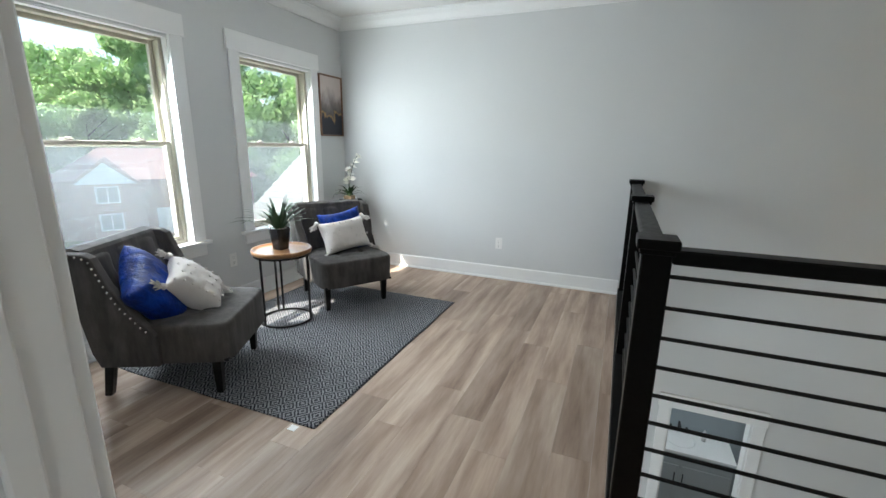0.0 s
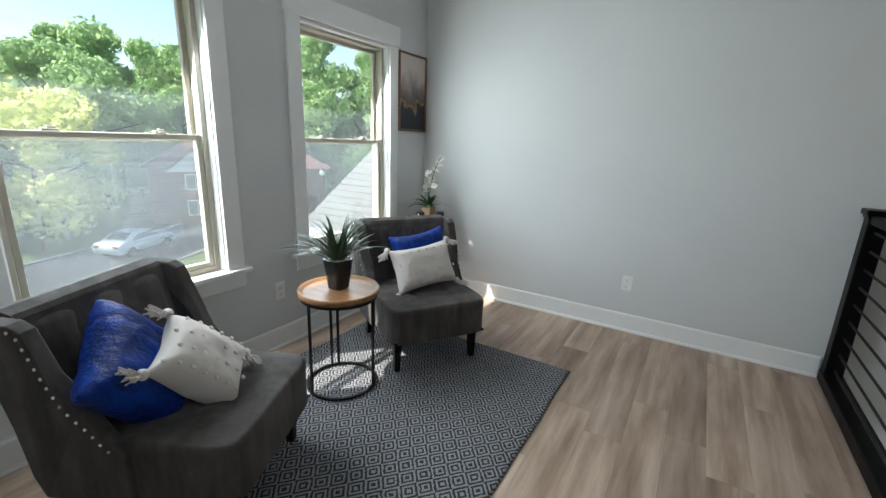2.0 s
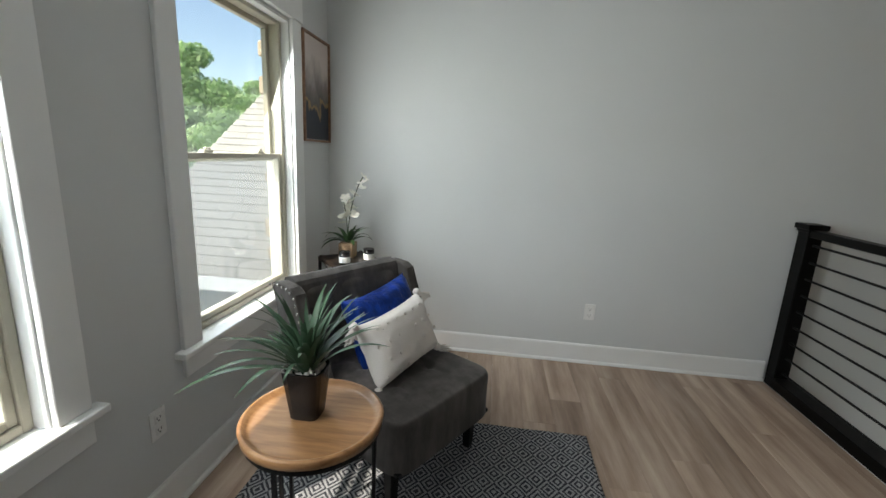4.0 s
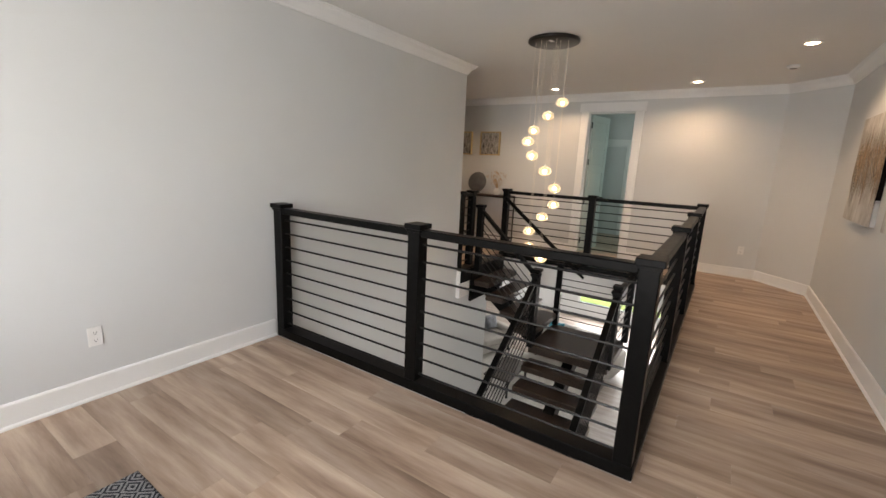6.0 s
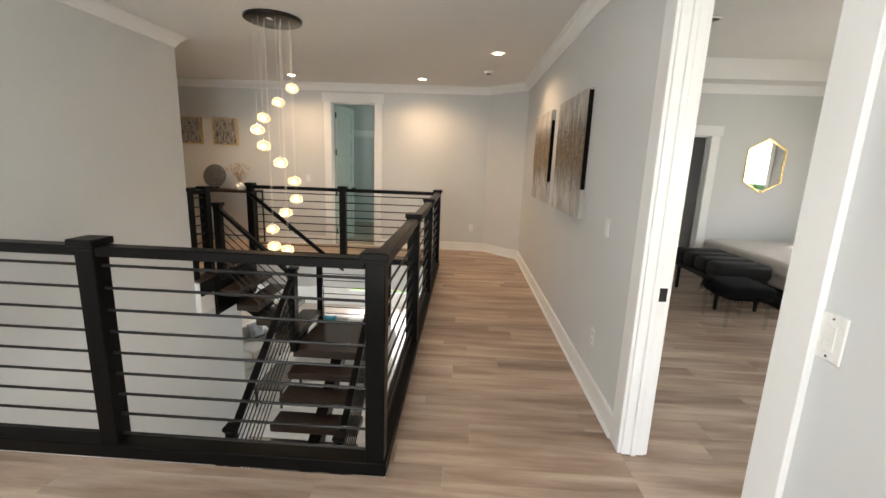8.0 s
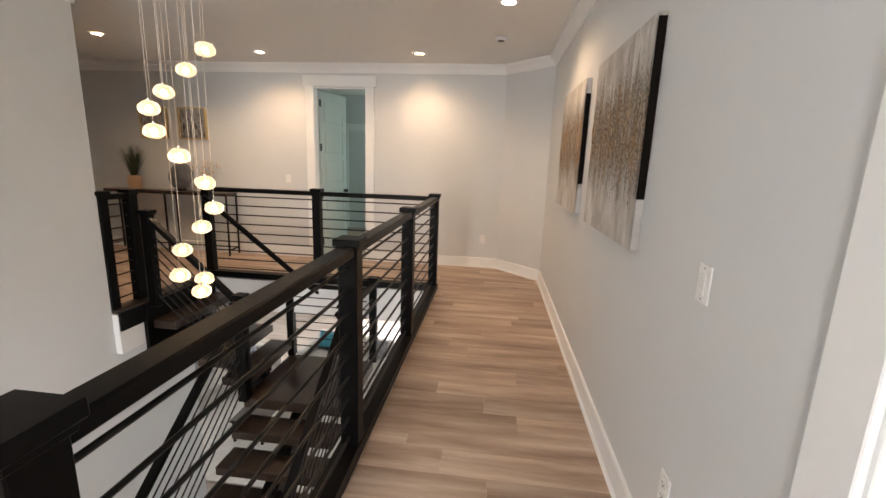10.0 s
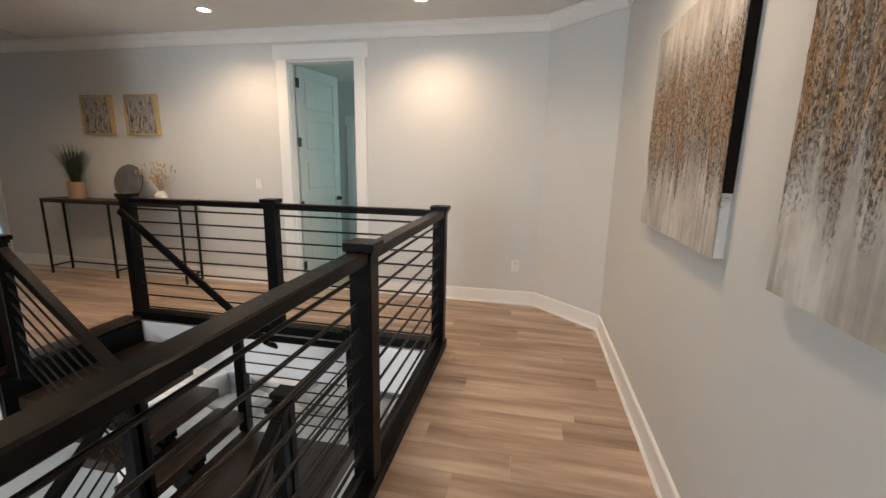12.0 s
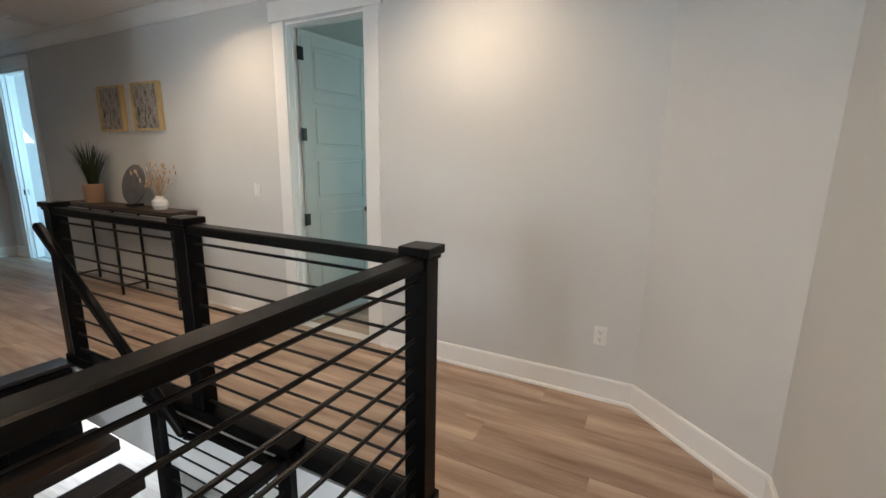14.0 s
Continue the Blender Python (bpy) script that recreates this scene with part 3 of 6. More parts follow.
def stair_guard(label, posts, group="stair handrails"):
    """A guard that follows a flight: posts (x, y, foot, height), sloping rail and rods."""
    x0, y0, z0, _ = posts[0]
    th = thing("stair_railing", pose(x0, y0, z0), label, "railing", group)
    for x, y, z, h in posts:
        if h:
            post_parts(th, x - x0, y - y0, z - z0, h, 0.085)
    for a, b in zip(posts, posts[1:]):
        pa, pb = Vector((a[0] - x0, a[1] - y0, a[2] - z0)), Vector((b[0] - x0, b[1] - y0, b[2] - z0))
        ha, hb = a[3] or 1.0, b[3] or 1.0
        e = (pb - pa)
        e.z = 0
        e = e.normalized() * 0.03
        r = bmesh.new()
        beam(r, pa + e + Vector((0, 0, ha - 0.09)), pb - e + Vector((0, 0, hb - 0.09)), 0.07, 0.045, 0.005)
        part("rail", r, BLACK, th)
        for k in range(7):
            f = 0.13 + 0.105 * k
            part("rod", rod(pa + e + Vector((0, 0, f * ha)), pb - e + Vector((0, 0, f * hb)), 0.007, 8), ROD, th)
    return th


stair_guard("black sloping handrail with steel rods along the upper flight", [(6.47, -0.125, -0.04, 0.97), (6.44, -1.06, ZL, 1.10)])
stair_guard("black sloping handrail with steel rods along the lower flight", [(6.40, -1.06, ZL - 0.01, 1.05), (4.90, -1.04, ZL - RISE * 6, 1.05), (3.42, -1.04, LOW, 1.05)][0:3])
stair_guard("black landing railing with square posts and steel rods", [(6.47, -2.10, ZL, 1.07), (7.44, -2.10, ZL, 1.07)])
stair_guard("black sloping handrail with steel rods along the lower flight", [(6.42, -2.10, ZL - 0.02, 1.03), (4.90, -2.10, ZL - RISE * 6, 1.03), (3.42, -2.10, LOW, 1.03)])
stair_guard("black low railing at the far side of the landing", [(7.44, -2.05, ZL, 0.0), (7.44, -1.06, ZL, 1.0)])
# grab rail fixed along the inner face of the far railing
th = thing("handrail", pose(7.38, -0.12, 0.0), "black round handrail fixed beside the upper stair flight", "handrail")
b = bmesh.new()
beam(b, (0, 0.06, 0.99), (0, -1.26, -0.06), 0.05, 0.055, 0.012)
part("rail", b, BLACK, th)
b = bmesh.new()
tube(b, (0.0, -1.26, -0.065), (0.07, -1.29, -0.12), 0.02, 10)
part("return", b, BLACK, th)
part("bracket", rod((0.0, -0.5, 0.50), (0.07, -0.5, 0.46), 0.008, 8), HARDWARE, th)
part("bracket", rod((0.0, 0.03, 0.93), (0.07, 0.05, 0.90), 0.008, 8), HARDWARE, th)

# ---------------------------------------------------------------- pendant cluster
PX, PY = 5.43, -1.385
pend = thing("pendant_chandelier", pose(PX, PY, H), "chandelier of glowing glass pebbles on cords from a dark canopy", "chandelier")
part("canopy", turned([(0.0, -0.035), (0.235, -0.035), (0.25, -0.028), (0.25, -0.004), (0.24, -0.001), (0.0, -0.001)], 40), material("dark_bronze", (0.03, 0.027, 0.025), 0.3, 0.8), pend, "dark bronze round canopy", True)
part("label_plate", box(-0.13, -0.06, -0.03, 0.01, -0.037, -0.0352), PLASTIC, pend)
CORD = material("clear_cord", (0.75, 0.70, 0.62), 0.3)
drops = [(5.596, -1.473, 2.162), (5.576, -1.338, 2.028), (5.496, -1.223, 1.873), (5.349, -1.231, 1.753), (5.263, -1.323, 1.607), (5.272, -1.471, 1.461), (5.395, -1.545, 1.291), (5.519, -1.508, 1.109), (5.541, -1.386, 0.964), (5.462, -1.28, 0.805), (5.329, -1.35, 0.66), (5.484, -1.418, 0.60), (5.35, -1.485, 0.55)]
rng = random.Random(5)
for gx, gy, gz in drops:
    x, y, z = gx - PX, gy - PY, gz - H
    c = part("cord", rod((x, y, -0.035), (x, y, z + 0.05), 0.0016, 6), CORD, pend)
    b = bmesh.new()
    bmesh.ops.create_icosphere(b, subdivisions=3, radius=1.0)
    ph = rng.uniform(0, 6)
    for v in b.verts:
        k = 1 + 0.13 * noise.noise(v.co * 1.3 + Vector((ph, ph, 0)))
        v.co = Vector((v.co.x * 0.062 * k, v.co.y * 0.062 * k, v.co.z * 0.043 * k + (0.008 if v.co.z > 0 else 0)))
    bmesh.ops.translate(b, verts=b.verts, vec=(x, y, z))
    part("glass_pebble", b, CRYSTAL, c, "glowing clear bubble glass", True)
    b = bmesh.new()
    bmesh.ops.create_icosphere(b, subdivisions=2, radius=0.017)
    bmesh.ops.translate(b, verts=b.verts, vec=(x, y, z))
    part("bulb", b, BULB, c, "", True)
    part("socket", rod((x, y, z + 0.036), (x, y, z + 0.062), 0.007, 8), STUD, c)

# ---------------------------------------------------------------- recessed lamps
for k, (x, y) in enumerate([(6.48, -3.48), (8.13, -2.465), (8.09, -0.46), (7.32, 1.0)]):
    th = thing("recessed_light", pose(x, y, H), "lit round recessed ceiling light with white trim", "ceiling light", "recessed ceiling lights")
    part("trim_ring", turned([(0.052, -0.004), (0.055, -0.009), (0.078, -0.006), (0.082, -0.0005), (0.052, -0.0005)], 32), PLASTIC, th, "", True)
    part("lens", turned([(0.0, -0.004), (0.052, -0.004), (0.052, -0.001), (0.0, -0.001)], 28), CANLENS, th)
    lamp("recessed_lamp", "SPOT", look((x, y, H - 0.02), (x, y, 0)), 17.5, WARM, cone=150)
th = thing("smoke_detector", pose(7.455, -3.433, H), "small white round smoke detector on the ceiling", "smoke detector")
part("body", turned([(0.0, -0.035), (0.045, -0.033), (0.06, -0.02), (0.062, -0.0005), (0.0, -0.0005)], 28), PLASTIC, th, "", True)
part("grille", turned([(0.02, -0.0365), (0.035, -0.0365), (0.035, -0.034), (0.02, -0.034)], 20), DARKHOLE, th)

# ---------------------------------------------------------------- ceiling vent, bedroom lamp and fan
cv_ = thing("ceiling_vent", pose(8.42, 2.33, H), "white slatted metal air vent in the ceiling", "vent")
# dark sheet in place of the shaded duct behind the slats
part("duct_shade", box(-0.15, 0.15, -0.075, 0.075, -0.002, -0.0005), DARKHOLE, cv_)
for a, b, c, d in ((-0.175, 0.175, -0.1, -0.078), (-0.175, 0.175, 0.078, 0.1), (-0.175, -0.152, -0.078, 0.078), (0.152, 0.175, -0.078, 0.078)):
    part("frame", box(a, b, c, d, -0.008, -0.0005, 0.002), PLASTIC, cv_)
for k in range(8):
    y = -0.064 + k * 0.0183
    part("slat", box(-0.151, 0.151, y - 0.005, y + 0.005, -0.009, -0.003), PLASTIC, cv_)
th = thing("recessed_light", pose(6.05, -5.55, 3.0), "unlit round recessed ceiling light in the bedroom", "ceiling light", "recessed ceiling lights")
part("trim_ring", turned([(0.052, -0.004), (0.055, -0.009), (0.078, -0.006), (0.082, -0.0005), (0.052, -0.0005)], 32), PLASTIC, th, "", True)
part("lens", turned([(0.0, -0.004), (0.052, -0.004), (0.052, -0.001), (0.0, -0.001)], 28), PLASTIC, th)
fan = thing("ceiling_fan", pose(4.20, -6.35, 3.0), "ceiling fan with dark wooden blades over the bed", "ceiling fan")
part("downrod", turned([(0.0, -0.0005), (0.06, -0.0005), (0.055, -0.03), (0.015, -0.045), (0.015, -0.17), (0.0, -0.17)], 20), HARDWARE, fan, "", True)
part("motor", turned([(0.0, -0.165), (0.05, -0.17), (0.1, -0.2), (0.1, -0.25), (0.06, -0.28), (0.0, -0.285)], 28), HARDWARE, fan, "", True)
for k in range(5):
    a = radians(27 + 72 * k)
    bl = box(0.085, 0.66, -0.065, 0.065, -0.226, -0.219, 0.003)
    bmesh.ops.rotate(bl, verts=bl.verts, cent=(0, 0, -0.222), matrix=Matrix.Rotation(radians(10), 3, "X"))
    bmesh.ops.rotate(bl, verts=bl.verts, cent=(0, 0, 0), matrix=Matrix.Rotation(a, 3, "Z"))
    part("blade", bl, TREAD, fan)

# ---------------------------------------------------------------- rug
def rug_material():
    m = material("woven_diamond_rug", (0.2, 0.2, 0.2), 0.95, 0.0, 0.1)
    n = Nodes(m)
    tc = n.coords()
    wob = n.t.nodes.new("ShaderNodeTexNoise")
    wob.inputs["Scale"].default_value = 60.0
    n.link(tc, wob.inputs["Vector"])
    sp = n.t.nodes.new("ShaderNodeSeparateXYZ")
    n.link(tc, sp.inputs[0])
    cell = 0.096
    jit = n.math("MULTIPLY", n.math("SUBTRACT", wob.outputs["Fac"], 0.5), 0.08)

    def tri(o, c):
        f = n.math("FRACT", n.math("ADD", n.math("DIVIDE", o, c), jit))
        return n.math("ABSOLUTE", n.math("SUBTRACT", f, 0.5))

    d = n.math("ADD", tri(sp.outputs[0], cell), tri(sp.outputs[1], cell * 1.15))
    rings = n.math("FRACT", n.math("MULTIPLY", d, 4.0))
    line = n.math("GREATER_THAN", n.math("ADD", rings, n.math("MULTIPLY", n.math("SUBTRACT", wob.outputs["Fac"], 0.5), 0.5)), 0.5)
    fine = n.noise(n.coords((1, 1, 1)), 330.0, 2.0, 0.7)
    slow = n.noise(tc, 3.0, 3.0)
    pale = n.ramp(fine, [(0.3, (0.13, 0.136, 0.15)), (0.7, (0.39, 0.39, 0.40))])
    dark = n.ramp(fine, [(0.3, (0.012, 0.014, 0.020)), (0.7, (0.055, 0.058, 0.068))])
    c = n.mix(line, pale, dark)
    n.color(n.mix(n.math("MULTIPLY", slow, 0.12), c, (0.12, 0.12, 0.12)))
    n.bump(n.math("ADD", n.math("MULTIPLY", line, 0.6), fine), 0.5, 0.004)
    return m


def rug_fn(u, v):
    x = 0.22 + 1.565 * u
    y = -2.86 + 1.96 * v
    y += 0.02 * (u - 0.5) * (1 - v)
    wr = 0.006 * math.exp(-((v - 0.615 + 0.05 * (1 - u)) / 0.012) ** 2) * max(0.0, u - 0.45) * 2
    return (x + 0.006 * noise.noise(Vector((0, y * 3, 0))), y + 0.008 * noise.noise(Vector((x * 3, 1, 0))), 0.007 + wr + 0.0015 * noise.noise(Vector((x * 5, y * 5, 0))))


rb = grid_surface(rug_fn, 60, 110)
rug_top = part("area_rug", rb, rug_material(), None, "", True)
sol = rug_top.modifiers.new("thickness", "SOLIDIFY")
sol.thickness, sol.offset = 0.006, -1.0
tagged(rug_top, "flat-woven black and grey area rug with a diamond pattern", "rug")
tg = tagged(part("rug_label", box(1.655, 1.70, -2.905, -2.865, 0.001, 0.003), PLASTIC), "small white sewn label at the rug corner", "label")

# ---------------------------------------------------------------- cushions
def pillow_bm(w, h, t, seed=0, n=26):
    """A stuffed cushion in the y-z plane, its face towards +x."""
    bm = bmesh.new()
    sides = []
    for s in (1, -1):
        rows = []
        for i in range(n + 1):
            row = []
            for j in range(n + 1):
                u, v = 2 * i / n - 1, 2 * j / n - 1
                pin = 1 - 0.13 * (1 - abs(u) ** 2) * abs(v) ** 3
                pin2 = 1 - 0.13 * (1 - abs(v) ** 2) * abs(u) ** 3
                f = max(0.0, (1 - u ** 4) * (1 - v ** 4)) ** 0.55
                x = s * t / 2 * f * (1 + 0.16 * noise.noise(Vector((u * 2 + seed, v * 2, s))) + 0.07 * noise.noise(Vector((u * 6 + seed, v * 5 + u * 3, s))))
                row.append(bm.verts.new((x, u * w / 2 * pin2, v * h / 2 * pin)))
            rows.append(row)
        sides.append(rows)
        for i in range(n):
            for j in range(n):
                q = (rows[i][j], rows[i + 1][j], rows[i + 1][j + 1], rows[i][j + 1])
                bm.faces.new(q if s > 0 else q[::-1])
    bmesh.ops.remove_doubles(bm, verts=bm.verts, dist=0.0008)
    return bm


def blue_pillow(m, label):
    th = tagged(part("throw_pillow", pillow_bm(0.42, 0.42, 0.20, 3), BLUEFAB, None, "", True), label, "pillow", "throw pillows")
    th.matrix_world = m
    return th


def tassel(th, y, z, s):
    bm = bmesh.new()
    bmesh.ops.create_icosphere(bm, subdivisions=2, radius=0.021, matrix=Matrix.Translation((0.0, y, z)))
    rr = random.Random(int(y * 1000 + z * 77))
    for k in range(44):
        a, b = rr.uniform(-0.030, 0.030), rr.uniform(-0.030, 0.030)
        tube(bm, (0, y, z), (0.012 + a * 0.7, y + s * 0.05 + b, z - 0.04 + rr.uniform(-0.018, 0.018)), 0.0034, 5, 0.003)
    part("tassel", bm, WHITEFAB, th, "cotton tassel")


def white_pillow(m, label, w=0.46, h=0.30):
    th = tagged(part("lumbar_pillow", pillow_bm(w, h, 0.18, 9), WHITEFAB, None, "", True), label, "pillow", "lumbar pillows")
    bm = bmesh.new()
    for i in range(7):
        for j in range(4):
            u = (i + (0.5 if j % 2 else 0)) / 6.5 * 1.7 - 0.85
            v = j / 3 * 1.4 - 0.7
            f = max(0.0, (1 - u ** 4) * (1 - v ** 4)) ** 0.55
            if abs(u) > 0.9:
                continue
            bmesh.ops.create_icosphere(bm, subdivisions=2, radius=0.0095, matrix=Matrix.Translation((0.09 * f - 0.001, u * w / 2, v * h / 2)) @ Matrix.Diagonal((0.5, 1, 1, 1)))
    tagged(part("bobble_trim", bm, WHITEFAB, th, "woven cotton bobbles", True), kind="stuff")
    for sy in (-1, 1):
        for sz in (-1, 1):
            tassel(th, sy * w / 2, sz * h / 2, sy)
    th.matrix_world = m
    return th


# ---------------------------------------------------------------- wing chairs
def seat_fn(u, v):
    """Upholstered seat box wrapped as one rounded skin, seen from the top ring outwards."""
    a = 2 * math.pi * u
    c, s = math.cos(a), math.sin(a)
    e = 0.22
    sx = math.copysign(abs(c) ** e, c)
    sy = math.copysign(abs(s) ** e, s)
    if v < 0.55:
        r = v / 0.55
        zz = 0.462 - 0.016 * r ** 3
        r2 = r * 0.955
    elif v < 0.68:
        k = (v - 0.55) / 0.13 * math.pi / 2
        r2 = 0.955 + 0.045 * math.sin(k)
        zz = 0.446 - 0.035 * (1 - math.cos(k))
    else:
        r2 = 1.0 - 0.006 * math.sin((v - 0.68) / 0.32 * math.pi)
        zz = 0.411 - (v - 0.68) / 0.32 * 0.185
    x, y = 0.035 + 0.34 * sx * r2, 0.325 * sy * r2
    if v < 0.6:
        for gx in (-0.08, 0.14):
            zz -= 0.006 * math.exp(-((x - gx) / 0.012) ** 2) * (1 - (v / 0.6) ** 6)
        for gy in (-0.11, 0.11):
            zz -= 0.006 * math.exp(-((y - gy) / 0.012) ** 2) * (1 - (v / 0.6) ** 6)
            for gx in (-0.08, 0.14):
                zz -= 0.012 * math.exp(-((x - gx) ** 2 + (y - gy) ** 2) / 0.0006)
    return (x, y, zz)


def back_fn(u, v):
    """Front of the padded back: u across, v up, with three channels and button dimples."""
    y = (u - 0.5) * 0.60
    z = 0.40 + 0.45 * v
    x = -0.215 - 0.11 * v
    pad = 0.034 * abs(math.sin(math.pi * (u * 3))) ** 0.5
    edge = min(1.0, 8 * min(v, 1.02 - v)) if v > 0.5 else 1.0
    x += pad * edge
    for by in (-0.1, 0.1):
        for bz in (0.58, 0.73):
            x -= 0.022 * math.exp(-((y - by) ** 2 + (z - bz) ** 2) / 0.0009)
    return (x, y, z)


def wing_bm(s):
    prof = [(-0.415, 0.845), (-0.36, 0.858), (-0.265, 0.852), (-0.225, 0.83), (-0.205, 0.78), (-0.165, 0.68), (-0.105, 0.56), (-0.045, 0.47), (0.0, 0.425), (0.02, 0.40), (0.02, 0.226), (-0.285, 0.226), (-0.315, 0.30), (-0.36, 0.58)]
    bm = bmesh.new()
    lo, hi = 0.292, 0.352
    rings = []
    for off in (lo, hi):
        rings.append([bm.verts.new((x, s * (off + (0.018 if z > 0.6 else 0.0)), z)) for x, z in prof])
    bm.faces.new(rings[0])
    bm.faces.new(rings[1][::-1])
    n = len(prof)
    for k in range(n):
        bm.faces.new((rings[0][k], rings[1][k], rings[1][(k + 1) % n], rings[0][(k + 1) % n]))
    bmesh.ops.recalc_face_normals(bm, faces=bm.faces)
    es = [e for e in bm.edges if abs(e.verts[0].co.y - e.verts[1].co.y) < 0.03 and not (abs(e.verts[0].co.z - e.verts[1].co.z) < 1e-6 and e.verts[0].co.z < 0.25)]
    bmesh.ops.bevel(bm, geom=es, offset=0.012, segments=3, affect="EDGES", profile=0.6)
    return bm, prof


def wing_chair(m, label):
    th = thing("wing_chair", m, label, "chair", "upholstered chairs")
    part("seat", grid_surface(seat_fn, 72, 40, True), GREYFAB, th, "", True)
    part("seat_underside", box(-0.29, 0.36, -0.31, 0.31, 0.222, 0.240, 0.004), BLACKFAB, th)
    part("backrest", grid_surface(back_fn, 48, 36), GREYFAB, th, "", True)
    ob = bmesh.new()
    prof = [(-0.30, 0.226), (-0.335, 0.50), (-0.412, 0.835), (-0.40, 0.862), (-0.355, 0.872), (-0.31, 0.858), (-0.300, 0.84), (-0.20, 0.42), (-0.20, 0.30), (-0.22, 0.226)]
    ra = [ob.verts.new((x, -0.31, z)) for x, z in prof]
    rb_ = [ob.verts.new((x, 0.31, z)) for x, z in prof]
    ob.faces.new(ra)
    ob.faces.new(rb_[::-1])
    for k in range(len(prof)):
        q = (k + 1) % len(prof)
        ob.faces.new((ra[k], rb_[k], rb_[q], ra[q]))
    part("back_shell", ob, GREYFAB, th)
    for by in (-0.1, 0.1):
        for bz, bx_ in ((0.58, -0.245), (0.73, -0.282)):
            b = bmesh.new()
            bmesh.ops.create_icosphere(b, subdivisions=2, radius=0.011, matrix=Matrix.Translation((bx_, by, bz)))
            part("button", b, GREYFAB, th, "", True)
    for s in (-1, 1):
        w, prof = wing_bm(s)
        wing = part("wing", w, GREYFAB, th)
        path = [Vector((x, 0, z)) for x, z in prof[0:9]]
        d = 0.0
        for a, b in zip(path, path[1:]):
            seg = (b - a).length
            k = math.ceil(d / 0.034)
            while k * 0.034 < d + seg:
                p = a + (b - a) * ((k * 0.034 - d) / seg)
                out = 0.018 if p.z > 0.6 else 0.018 * max(0.0, (p.z - 0.5) / 0.1)
                sb = bmesh.new()
                bmesh.ops.create_icosphere(sb, subdivisions=2, radius=0.0068, matrix=Matrix.Translation((p.x - 0.012, s * (0.351 + out), p.z - 0.012)) @ Matrix.Diagonal((1, 0.6, 1, 1)))
                part("nailhead", sb, STUD, wing, "bright metal nailhead", True)
                k += 1
            d += seg
    for y in (-0.265, 0.265):
        lb = bmesh.new()
        bx(lb, 0.255, 0.305, y - 0.025, y + 0.025, 0.012, 0.226, 0.004)
        for v in lb.verts:
            if v.co.z < 0.1:
                v.co.x = 0.28 + (v.co.x - 0.28) * 0.72
                v.co.y = y + (v.co.y - y) * 0.72
        part("leg", lb, LEGBLACK, th)
        lb = bmesh.new()
        bx(lb, -0.31, -0.258, y - 0.024, y + 0.024, 0.012, 0.226, 0.004)
        for v in lb.verts:
            if v.co.z < 0.1:
                v.co.x = -0.325 + (v.co.x + 0.284) * 0.75
                v.co.y = y + (v.co.y - y) * 0.75
        part("leg", lb, LEGBLACK, th)
    return th


C1 = pose(0.715, -2.695, 0.0, 0, 0, 27)
C2 = pose(0.78, -1.175, 0.0, 0, 0, -32.5)
wing_chair(C1, "grey velvet wing chair with nailhead trim and two pillows")
wing_chair(C2, "grey velvet wing chair with nailhead trim near the corner table")
blue_pillow(C1 @ pose(-0.085, -0.13, 0.59, 0, -28, 0) @ pose(0, 0, 0, 38, 0, 14), "royal blue velvet throw pillow leaning in the grey chair")
white_pillow(C1 @ pose(0.085, -0.03, 0.575, 0, -40, 0) @ pose(0, 0, 0, -62, 0, 0), "white lumbar pillow with bobbles and tassels, tilted on its corner", 0.35, 0.29)
blue_pillow(C2 @ pose(-0.12, 0.06, 0.60, 0, -16, 0) @ pose(0, 0, 0, 8, 0, 0), "royal blue velvet throw pillow behind the white pillow")
white_pillow(C2 @ pose(0.03, 0.01, 0.60, 0, -24, 6) @ pose(0, 0, 0, 5, 0, 0), "white lumbar pillow with bobbles and tassels, upright on the chair")

# ---------------------------------------------------------------- round side table
TX, TY, TZ = 0.675, -1.825, 0.60
tb = thing("side_table", pose(TX, TY, 0.012), "round side table with pale wooden tray top and black metal frame", "table")
z = TZ - 0.012
part("tray_top", turned([(0.0, z - 0.034), (0.205, z - 0.034), (0.222, z - 0.026), (0.226, z), (0.221, z + 0.006), (0.212, z + 0.004), (0.205, z - 0.008), (0.19, z - 0.012), (0.0, z - 0.012)], 56), LIGHTWOOD, tb, "pale wooden round tray top", True)


def ring_bm(r, z, t, seg=56):
    bm = bmesh.new()
    lathe(bm, [(r - t, z), (r, z), (r, z + t), (r - t, z + t)], seg)
    vs = bm.verts
    bmesh.ops.remove_doubles(bm, verts=list(vs), dist=1e-5)
    return bm


part("upper_ring", turned([(0.200, z - 0.048), (0.214, z - 0.048), (0.214, z - 0.035), (0.200, z - 0.035), (0.200, z - 0.048)], 48), ROD, tb)
part("lower_ring", turned([(0.190, 0.001), (0.204, 0.001), (0.204, 0.014), (0.190, 0.014), (0.190, 0.001)], 48), ROD, tb)
for a in (20, 140, 152, 260):
    x, y = 0.197 * math.cos(radians(a)), 0.197 * math.sin(radians(a))
    part("leg", box(x - 0.006, x + 0.006, y - 0.006, y + 0.006, 0.012, z - 0.046), ROD, tb)

